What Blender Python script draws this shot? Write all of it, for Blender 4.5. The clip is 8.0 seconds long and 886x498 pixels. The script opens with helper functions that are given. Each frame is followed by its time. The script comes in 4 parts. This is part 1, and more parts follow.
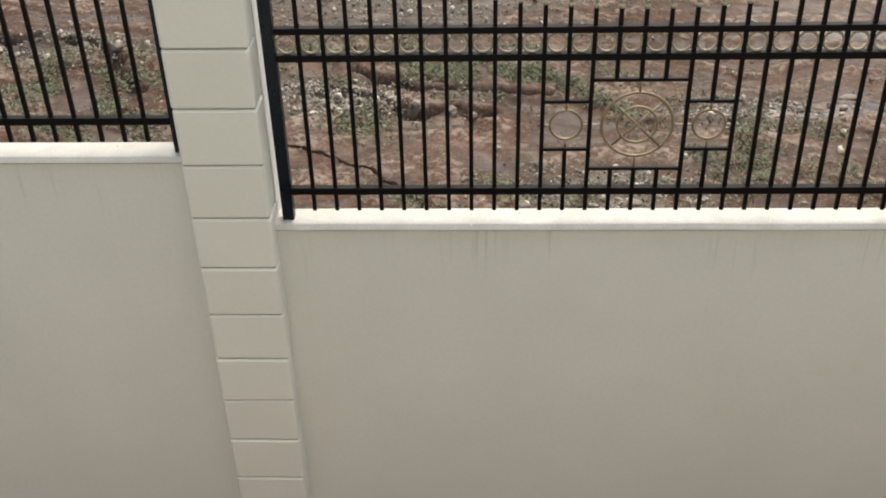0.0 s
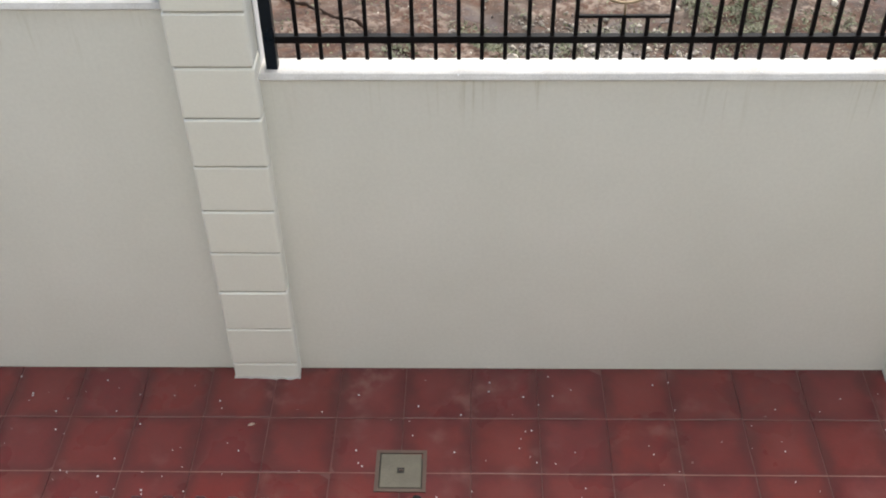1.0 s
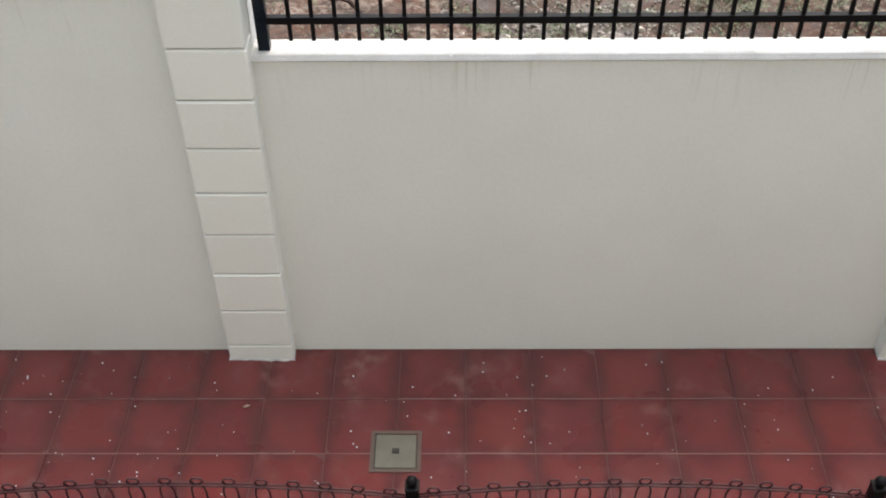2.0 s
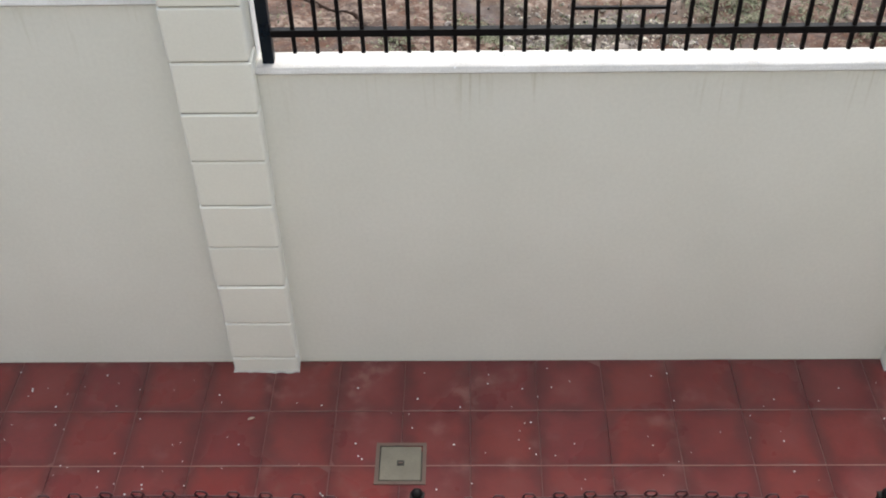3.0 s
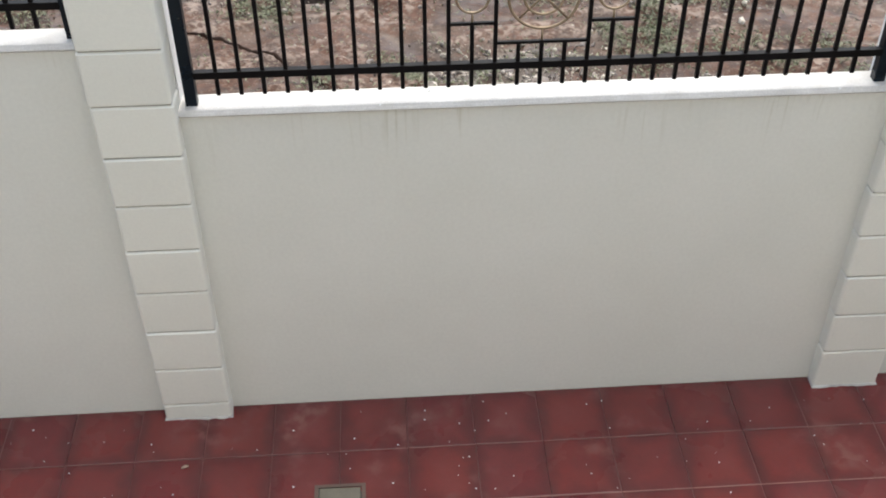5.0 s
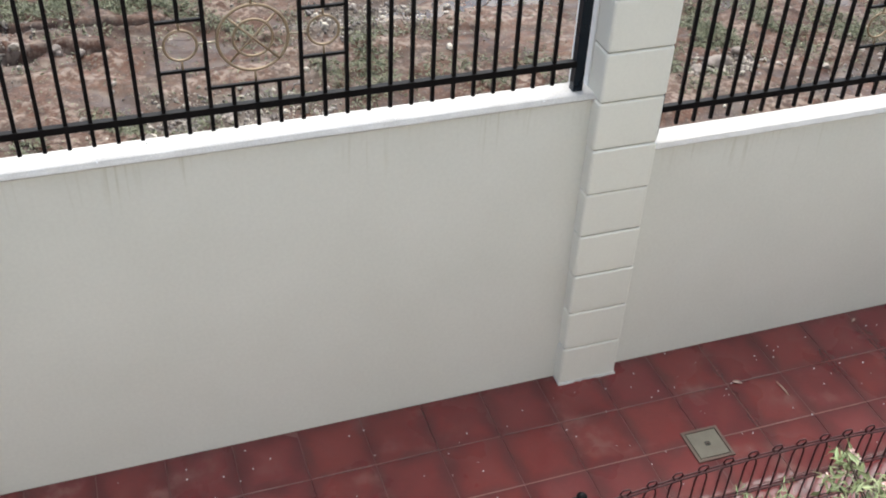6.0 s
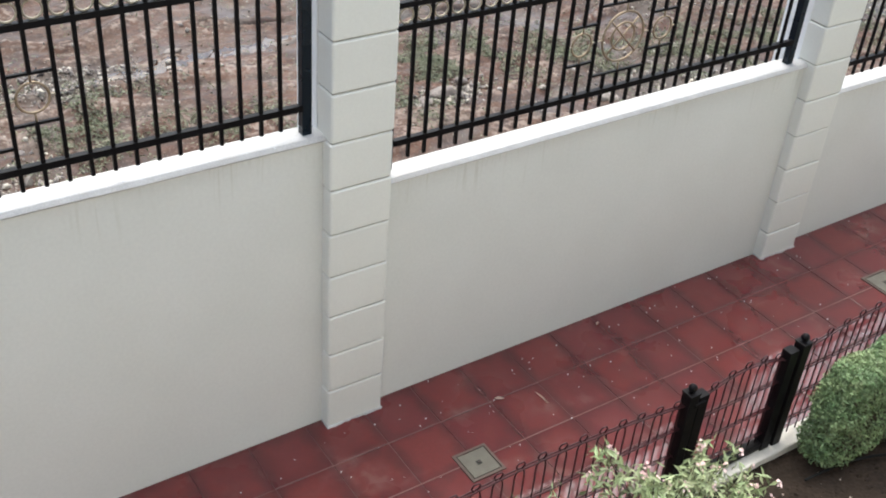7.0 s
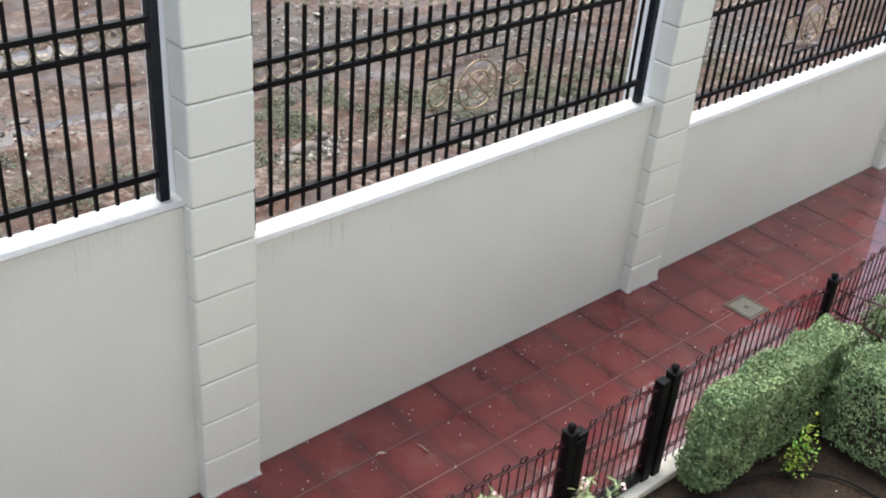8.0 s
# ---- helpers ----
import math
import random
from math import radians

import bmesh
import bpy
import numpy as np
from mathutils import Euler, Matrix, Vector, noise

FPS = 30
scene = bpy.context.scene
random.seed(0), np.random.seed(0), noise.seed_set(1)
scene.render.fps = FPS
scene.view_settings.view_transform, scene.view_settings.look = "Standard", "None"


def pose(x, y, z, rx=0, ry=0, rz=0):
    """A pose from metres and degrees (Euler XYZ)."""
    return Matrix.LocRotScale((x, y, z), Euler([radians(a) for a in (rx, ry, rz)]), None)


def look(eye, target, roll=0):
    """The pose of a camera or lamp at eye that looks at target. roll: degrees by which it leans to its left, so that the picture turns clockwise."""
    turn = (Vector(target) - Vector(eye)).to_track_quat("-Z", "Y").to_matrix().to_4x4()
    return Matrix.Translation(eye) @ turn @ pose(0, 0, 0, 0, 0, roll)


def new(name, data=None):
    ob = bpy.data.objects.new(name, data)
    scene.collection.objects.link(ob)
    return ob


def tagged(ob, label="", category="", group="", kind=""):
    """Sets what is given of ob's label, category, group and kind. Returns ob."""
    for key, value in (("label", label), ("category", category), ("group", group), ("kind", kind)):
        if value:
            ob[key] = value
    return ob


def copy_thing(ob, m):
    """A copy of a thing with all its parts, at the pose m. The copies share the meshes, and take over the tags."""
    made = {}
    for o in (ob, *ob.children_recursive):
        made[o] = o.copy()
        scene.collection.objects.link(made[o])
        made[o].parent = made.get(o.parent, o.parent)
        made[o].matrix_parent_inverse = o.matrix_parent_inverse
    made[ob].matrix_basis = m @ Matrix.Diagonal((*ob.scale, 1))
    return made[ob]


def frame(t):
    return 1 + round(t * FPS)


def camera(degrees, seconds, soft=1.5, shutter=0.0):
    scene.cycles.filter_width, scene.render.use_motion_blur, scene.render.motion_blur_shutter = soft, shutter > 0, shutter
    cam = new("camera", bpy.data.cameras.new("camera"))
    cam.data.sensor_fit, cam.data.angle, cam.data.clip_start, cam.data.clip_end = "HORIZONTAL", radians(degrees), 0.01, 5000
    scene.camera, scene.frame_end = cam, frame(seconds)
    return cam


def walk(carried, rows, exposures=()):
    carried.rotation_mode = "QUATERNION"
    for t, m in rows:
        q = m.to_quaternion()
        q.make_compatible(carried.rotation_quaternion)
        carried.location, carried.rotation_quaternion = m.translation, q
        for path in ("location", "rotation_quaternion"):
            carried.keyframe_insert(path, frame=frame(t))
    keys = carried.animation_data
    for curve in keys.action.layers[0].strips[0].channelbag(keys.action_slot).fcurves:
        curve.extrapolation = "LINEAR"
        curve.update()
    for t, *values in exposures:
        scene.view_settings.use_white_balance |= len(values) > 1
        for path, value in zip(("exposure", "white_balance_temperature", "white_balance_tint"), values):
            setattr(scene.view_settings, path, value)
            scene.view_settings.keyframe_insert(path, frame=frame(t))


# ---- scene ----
cam = camera(44.11, 8.0, soft=1.9)
PATH = [
    (0.0, pose(1.248, -4.591, 5.122, 55.712, 1.204, 1.760)),
    (0.5, pose(1.220, -4.596, 5.083, 51.224, 0.949, 1.183)),
    (1.0, pose(1.247, -4.594, 5.060, 48.480, 0.758, 1.230)),
    (1.5, pose(1.247, -4.603, 5.059, 47.444, 0.701, 0.879)),
    (3.0, pose(1.250, -4.592, 5.068, 48.027, 1.056, 0.859)),
    (3.5, pose(1.263, -4.592, 5.071, 48.383, 1.240, 1.552)),
    (4.0, pose(1.253, -4.583, 5.085, 48.600, 1.247, 1.484)),
    (5.3, pose(1.214, -4.588, 5.061, 50.484, -0.576, -7.496)),
    (5.5, pose(1.209, -4.589, 5.061, 50.960, -1.177, -10.820)),
    (6.0, pose(1.254, -4.622, 5.072, 52.121, -2.319, -18.469)),
    (6.5, pose(1.299, -4.629, 5.057, 53.625, -3.202, -26.286)),
    (7.0, pose(1.307, -4.649, 5.081, 55.116, -3.911, -32.963)),
    (7.5, pose(1.316, -4.650, 5.076, 56.720, -4.204, -37.581)),
    (8.0, pose(1.342, -4.627, 5.080, 58.285, -4.233, -40.783)),
]
walk(cam, PATH, [(0.0, 0.56, 7150, 2), (0.5, 0.70, 6850, 3), (1.0, 0.82, 6600, 4), (4.0, 0.88, 6450, 4), (5.5, 0.90, 6400, 4), (8.0, 1.02, 6150, 3)])

# ---- sky and light: a bright overcast sky, its brighter half beyond the wall ----
world = bpy.data.worlds.new("overcast_sky")
scene.world = world
world.use_nodes = True
wn, wl = world.node_tree.nodes, world.node_tree.links
sky = wn.new("ShaderNodeTexSky")
sky.sky_type, sky.sun_disc = "NISHITA", False
sky.sun_elevation, sky.sun_rotation = radians(66), radians(20)
sky.air_density, sky.dust_density, sky.ozone_density = 1.0, 5.0, 0.8
wl.new(sky.outputs["Color"], wn["Background"].inputs["Color"])
wn["Background"].inputs["Strength"].default_value = 0.17
sun = new("sun", bpy.data.lights.new("sun", "SUN"))
sun.data.energy, sun.data.angle, sun.data.color = 1.7, radians(85), (1.0, 0.98, 0.95)
sun.matrix_world = look((1.5, 4, 10), (0, 0, 0))


# ---- materials ----
def material(name, base, rough, second=None, scale=3.0, fine=60.0, contrast=0.5, bump=0.1, metal=0.0,
             rough_span=0.1, per="", per_span=0.0, spec=0.5, stretch=(1, 1, 1), grain=0.06):
    """Two-scale mottled surface: base drifts to second over large noise, fine grain in tone and relief."""
    m = bpy.data.materials.new(name)
    m.use_nodes = True
    n, l = m.node_tree.nodes, m.node_tree.links
    b = n["Principled BSDF"]
    tc = n.new("ShaderNodeTexCoord")
    mp = n.new("ShaderNodeMapping")
    mp.inputs["Scale"].default_value = stretch
    l.new(tc.outputs["Object"], mp.inputs["Vector"])
    if per == "object":
        # each piece takes its own stretch of the pattern
        oi, add = n.new("ShaderNodeObjectInfo"), n.new("ShaderNodeVectorMath")
        add.operation = "ADD"
        l.new(tc.outputs["Object"], add.inputs[0])
        l.new(oi.outputs["Location"], add.inputs[1])
        l.new(add.outputs["Vector"], mp.inputs["Vector"])
    big, small = n.new("ShaderNodeTexNoise"), n.new("ShaderNodeTexNoise")
    big.inputs["Scale"].default_value, big.inputs["Detail"].default_value = scale, 5
    small.inputs["Scale"].default_value, small.inputs["Detail"].default_value = fine, 4
    for t in (big, small):
        l.new(mp.outputs["Vector"], t.inputs["Vector"])
    span = n.new("ShaderNodeMapRange")
    span.inputs["From Min"].default_value, span.inputs["From Max"].default_value = 0.5 - contrast / 2, 0.5 + contrast / 2
    l.new(big.outputs["Fac"], span.inputs["Value"])
    mix = n.new("ShaderNodeMix")
    mix.data_type = "RGBA"
    mix.inputs["A"].default_value = (*base, 1)
    mix.inputs["B"].default_value = (*(second or [c * 0.8 for c in base]), 1)
    l.new(span.outputs["Result"], mix.inputs["Factor"])
    hsv = n.new("ShaderNodeHueSaturation")
    l.new(mix.outputs["Result"], hsv.inputs["Color"])
    tone = n.new("ShaderNodeMapRange")
    tone.inputs["From Min"].default_value, tone.inputs["From Max"].default_value = 0.3, 0.7
    tone.inputs["To Min"].default_value, tone.inputs["To Max"].default_value = 1 - grain, 1 + grain
    l.new(small.outputs["Fac"], tone.inputs["Value"])
    value = tone.outputs["Result"]
    if per:
        src = n.new("ShaderNodeObjectInfo" if per == "object" else "ShaderNodeNewGeometry")
        out = src.outputs["Random" if per == "object" else "Random Per Island"]
        pr = n.new("ShaderNodeMapRange")
        pr.inputs["To Min"].default_value, pr.inputs["To Max"].default_value = 1 - per_span, 1 + per_span
        l.new(out, pr.inputs["Value"])
        mul = n.new("ShaderNodeMath")
        mul.operation = "MULTIPLY"
        l.new(value, mul.inputs[0])
        l.new(pr.outputs["Result"], mul.inputs[1])
        value = mul.outputs[0]
        hue = n.new("ShaderNodeMapRange")
        hue.inputs["To Min"].default_value, hue.inputs["To Max"].default_value = 0.5 - per_span * 0.04, 0.5 + per_span * 0.04
        l.new(out, hue.inputs["Value"])
        l.new(hue.outputs["Result"], hsv.inputs["Hue"])
    l.new(value, hsv.inputs["Value"])
    l.new(hsv.outputs["Color"], b.inputs["Base Color"])
    rr = n.new("ShaderNodeMapRange")
    rr.inputs["From Min"].default_value, rr.inputs["From Max"].default_value = 0.3, 0.7
    rr.inputs["To Min"].default_value, rr.inputs["To Max"].default_value = max(rough - rough_span, 0.02), min(rough + rough_span, 1)
    l.new(big.outputs["Fac"], rr.inputs["Value"])
    l.new(rr.outputs["Result"], b.inputs["Roughness"])
    b.inputs["Metallic"].default_value = metal
    b.inputs["Specular IOR Level"].default_value = spec
    if bump:
        bp = n.new("ShaderNodeBump")
        bp.inputs["Strength"].default_value, bp.inputs["Distance"].default_value = bump, 0.01
        l.new(small.outputs["Fac"], bp.inputs["Height"])
        l.new(bp.outputs["Normal"], b.inputs["Normal"])
    return m


def wall_paint():
    """Cream wall paint with rain streaks that hang from under the coping (local z = 0)."""
    m = material("wall_paint", (0.70, 0.70, 0.655), 0.7, (0.645, 0.645, 0.595), 1.3, 45, 0.5, 0.05, grain=0.025)
    n, l = m.node_tree.nodes, m.node_tree.links
    b = n["Principled BSDF"]
    col = b.inputs["Base Color"].links[0].from_socket
    tc = n.new("ShaderNodeTexCoord")
    mp = n.new("ShaderNodeMapping")
    mp.inputs["Scale"].default_value = (44, 1, 2.2)
    l.new(tc.outputs["Object"], mp.inputs["Vector"])
    streak = n.new("ShaderNodeTexNoise")
    streak.inputs["Scale"].default_value, streak.inputs["Detail"].default_value, streak.inputs["Distortion"].default_value = 1.0, 5, 0.35
    l.new(mp.outputs["Vector"], streak.inputs["Vector"])
    patch = n.new("ShaderNodeTexNoise")
    patch.inputs["Scale"].default_value = 1.1
    l.new(tc.outputs["Object"], patch.inputs["Vector"])
    sep = n.new("ShaderNodeSeparateXYZ")
    l.new(tc.outputs["Object"], sep.inputs["Vector"])
    fall = n.new("ShaderNodeMapRange")
    fall.inputs["From Min"].default_value, fall.inputs["From Max"].default_value = -0.32, 0.0
    fall.inputs["To Min"].default_value, fall.inputs["To Max"].default_value = 0.0, 0.52
    ml, run, low = n.new("ShaderNodeMapping"), n.new("ShaderNodeTexNoise"), n.new("ShaderNodeMath")
    ml.inputs["Scale"].default_value = (11, 1, 0.02)
    l.new(tc.outputs["Object"], ml.inputs["Vector"])
    l.new(ml.outputs["Vector"], run.inputs["Vector"])
    run.inputs["Scale"].default_value = 1.0
    low.operation = "MULTIPLY_ADD"
    l.new(run.outputs["Fac"], low.inputs[0])
    low.inputs[1].default_value = 1.3
    # each run of dirt has its own length
    off = n.new("ShaderNodeMath")
    off.operation = "SUBTRACT"
    l.new(sep.outputs["Z"], low.inputs[2])
    l.new(low.outputs[0], off.inputs[0])
    off.inputs[1].default_value = 0.74
    l.new(off.outputs[0], fall.inputs["Value"])
    sr = n.new("ShaderNodeMapRange")
    sr.inputs["From Min"].default_value, sr.inputs["From Max"].default_value = 0.52, 0.68
    l.new(streak.outputs["Fac"], sr.inputs["Value"])
    pr = n.new("ShaderNodeMapRange")
    pr.inputs["From Min"].default_value, pr.inputs["From Max"].default_value = 0.42, 0.60
    l.new(patch.outputs["Fac"], pr.inputs["Value"])
    m1, m2 = n.new("ShaderNodeMath"), n.new("ShaderNodeMath")
    m1.operation = m2.operation = "MULTIPLY"
    l.new(fall.outputs["Result"], m1.inputs[0])
    l.new(sr.outputs["Result"], m1.inputs[1])
    l.new(m1.outputs[0], m2.inputs[0])
    l.new(pr.outputs["Result"], m2.inputs[1])
    mix = n.new("ShaderNodeMix")
    mix.data_type = "RGBA"
    l.new(m2.outputs[0], mix.inputs["Factor"])
    l.new(col, mix.inputs["A"])
    mix.inputs["B"].default_value = (0.42, 0.40, 0.30, 1)
    l.new(mix.outputs["Result"], b.inputs["Base Color"])
    return m


M_WALL = wall_paint()
M_BLOCK = material("pillar_paint", (0.74, 0.735, 0.675), 0.6, (0.70, 0.695, 0.635), 2.0, 70, 0.6, 0.03, per="object", per_span=0.02, grain=0.02)
M_JOINT = material("joint_mortar", (0.34, 0.325, 0.28), 0.9, None, 5, 80)
M_COPING = material("coping_paint", (0.53, 0.52, 0.507), 0.6, (0.45, 0.436, 0.42), 7, 130, 0.4, 0.1, grain=0.1)
# whiter than the block paint, for the sky-lit rear of the pillar sides
M_PILLAR_REAR = material("pillar_rear_white", (0.84, 0.84, 0.835), 0.5, (0.79, 0.79, 0.78), 3, 80, 0.5, 0.05, grain=0.02)


def paver_finish():
    """Wet red paver: damp dark margin, drier rubbed middle, a few chalky drifts; each piece its own."""
    m = material("red_paver", (0.112, 0.0110, 0.0130), 0.30, (0.120, 0.0180, 0.0190), 1.6, 40, 0.9, 0.08, rough_span=0.10, per="object", per_span=0.08, spec=0.12)
    n, l = m.node_tree.nodes, m.node_tree.links
    b = n["Principled BSDF"]
    col = b.inputs["Base Color"].links[0].from_socket
    tc, oi, add = n.new("ShaderNodeTexCoord"), n.new("ShaderNodeObjectInfo"), n.new("ShaderNodeVectorMath")
    add.operation = "ADD"
    l.new(tc.outputs["Object"], add.inputs[0])
    l.new(oi.outputs["Location"], add.inputs[1])
    sep = n.new("ShaderNodeSeparateXYZ")
    l.new(tc.outputs["Object"], sep.inputs["Vector"])

    def math_node(op, a, c=None):
        q = n.new("ShaderNodeMath")
        q.operation = op
        for k, v in enumerate((a, c)):
            if v is not None:
                if isinstance(v, float):
                    q.inputs[k].default_value = v
                else:
                    l.new(v, q.inputs[k])
        return q.outputs[0]

    def ramp(v, lo, hi, top):
        r = n.new("ShaderNodeMapRange")
        r.interpolation_type = "SMOOTHSTEP"
        r.inputs["From Min"].default_value, r.inputs["From Max"].default_value, r.inputs["To Max"].default_value = lo, hi, top
        l.new(v, r.inputs["Value"])
        return r.outputs["Result"]

    def cloud(scale, detail=5):
        t = n.new("ShaderNodeTexNoise")
        t.inputs["Scale"].default_value, t.inputs["Detail"].default_value = scale, detail
        l.new(add.outputs["Vector"], t.inputs["Vector"])
        return t.outputs["Fac"]

    def tint(fac, col, rgb):
        x = n.new("ShaderNodeMix")
        x.data_type = "RGBA"
        l.new(fac, x.inputs["Factor"])
        l.new(col, x.inputs["A"])
        x.inputs["B"].default_value = (*rgb, 1)
        return x.outputs["Result"]

    edge = math_node("MAXIMUM", math_node("ABSOLUTE", sep.outputs["X"]), math_node("MULTIPLY", math_node("ABSOLUTE", sep.outputs["Y"]), 0.85))
    edge = math_node("ADD", edge, math_node("MULTIPLY", cloud(6.0, 2), 0.13))
    soak = math_node("MULTIPLY", ramp(cloud(1.1, 2), 0.42, 0.62, 1.0), ramp(cloud(5.0, 2), 0.25, 0.60, 0.55))
    col = tint(soak, col, (0.078, 0.0080, 0.0105))
    rub = math_node("MULTIPLY", ramp(math_node("SUBTRACT", 0.25, edge), 0.05, 0.17, 1.0), ramp(cloud(1.7, 3), 0.40, 0.66, 0.55))
    col = tint(rub, col, (0.150, 0.033, 0.030))
    col = tint(ramp(edge, 0.16, 0.275, 0.80), col, (0.058, 0.0085, 0.0105))
    chalk = math_node("MULTIPLY", ramp(cloud(2.3, 3), 0.52, 0.74, 1.0), ramp(cloud(9.0, 3), 0.38, 0.70, 0.6))
    col = tint(chalk, col, (0.20, 0.095, 0.083))
    l.new(col, b.inputs["Base Color"])
    # a film of rain water
    b.inputs["Coat Weight"].default_value, b.inputs["Coat Roughness"].default_value = 1.0, 0.05
    b.inputs["Coat IOR"].default_value = 1.6
    return m


M_TILE = paver_finish()
M_GROUT = material("dark_grout", (0.062, 0.0115, 0.0125), 0.5, (0.105, 0.032, 0.029), 1.7, 60, 0.3)
M_MIDGROUT = material("red_grout", (0.15, 0.058, 0.048), 0.5, (0.085, 0.022, 0.020), 2.5, 60, 0.35)
M_PALEGROUT = material("pale_grout", (0.21, 0.10, 0.082), 0.6, (0.12, 0.05, 0.045), 2.5, 60, 0.35)
M_IRON = material("black_iron_paint", (0.0040, 0.0034, 0.0038), 0.42, (0.0060, 0.0052, 0.0060), 6, 120, 0.6, 0.08, spec=0.10)
M_BLUEIRON = material("black_gloss_post", (0.0022, 0.0072, 0.0140), 0.3, None, 6, 120, 0.6, 0.05, spec=0.25)
M_GOLD = material("old_gold_paint", (0.31, 0.235, 0.155), 0.45, (0.23, 0.175, 0.115), 12, 140, 0.6, 0.08, metal=0.45)
M_PALEGOLD = material("pale_gold_paint", (0.44, 0.39, 0.30), 0.45, (0.31, 0.26, 0.19), 12, 140, 0.6, 0.08, metal=0.3)
M_WIRE = material("maroon_black_wire", (0.030, 0.0085, 0.012), 0.45, (0.042, 0.011, 0.014), 8, 120, 0.6, 0.05, spec=0.3)
M_LID = material("manhole_cement", (0.135, 0.122, 0.092), 0.6, (0.095, 0.085, 0.065), 9, 90, 0.7, 0.2)
M_RIM = material("manhole_rim", (0.062, 0.036, 0.028), 0.6, (0.10, 0.068, 0.052), 8, 90, 0.7, 0.2)
M_DARK = material("dark_gap", (0.02, 0.018, 0.015), 0.8)
M_KERB = material("white_kerb", (0.62, 0.60, 0.56), 0.7, (0.42, 0.39, 0.34), 4, 60, 0.6, 0.15)
M_SOIL = material("garden_soil", (0.024, 0.017, 0.013), 0.9, (0.042, 0.030, 0.022), 2.5, 40, 0.4, 0.9, spec=0.15, grain=0.25)
M_HEDGE = material("hedge_leaf", (0.095, 0.165, 0.068), 0.5, (0.28, 0.345, 0.165), 5, 40, 0.5, 0, per="island", per_span=0.4)
M_TWIG = material("hedge_twig", (0.060, 0.042, 0.028), 0.9, (0.03, 0.028, 0.014), 14, 60, 0.4, 0.5, grain=0.2)
M_OLEANDER = material("oleander_leaf", (0.19, 0.25, 0.105), 0.45, (0.30, 0.33, 0.18), 4, 40, 0.5, 0, per="island", per_span=0.35)
M_PETAL = material("pink_petal", (0.60, 0.36, 0.36), 0.6, (0.68, 0.54, 0.50), 20, 90, 0.6, 0, per="island", per_span=0.2)
M_YELLOW = material("yellow_green_leaf", (0.13, 0.32, 0.035), 0.5, (0.40, 0.40, 0.04), 5, 60, 0.3, 0, per="island", per_span=0.3)
M_HOSE = material("black_hose_rubber", (0.008, 0.008, 0.008), 0.7, None, 8, 80, spec=0.2)
M_HAIL = material("hail_ice", (0.82, 0.84, 0.86), 0.25, None, 40, 200)
M_STONE = material("rubble_stone", (0.36, 0.31, 0.265), 0.5, (0.13, 0.108, 0.09), 9, 40, 0.3, 0.3, per="island", per_span=0.65)
M_ROCK = material("mud_rock", (0.20, 0.165, 0.14), 0.6, (0.11, 0.085, 0.07), 9, 60, 0.6, 0.5, grain=0.15)
M_GRASS = material("weed_blade", (0.090, 0.102, 0.048), 0.6, (0.165, 0.165, 0.105), 3, 40, 0.5, 0, per="island", per_span=0.4)
M_HOUSE = material("house_render", (0.68, 0.66, 0.60), 0.8, (0.62, 0.60, 0.54), 1.0, 40, 0.5, 0.05)
M_DEADLEAF = material("dry_leaf", (0.75, 0.60, 0.50), 0.7)


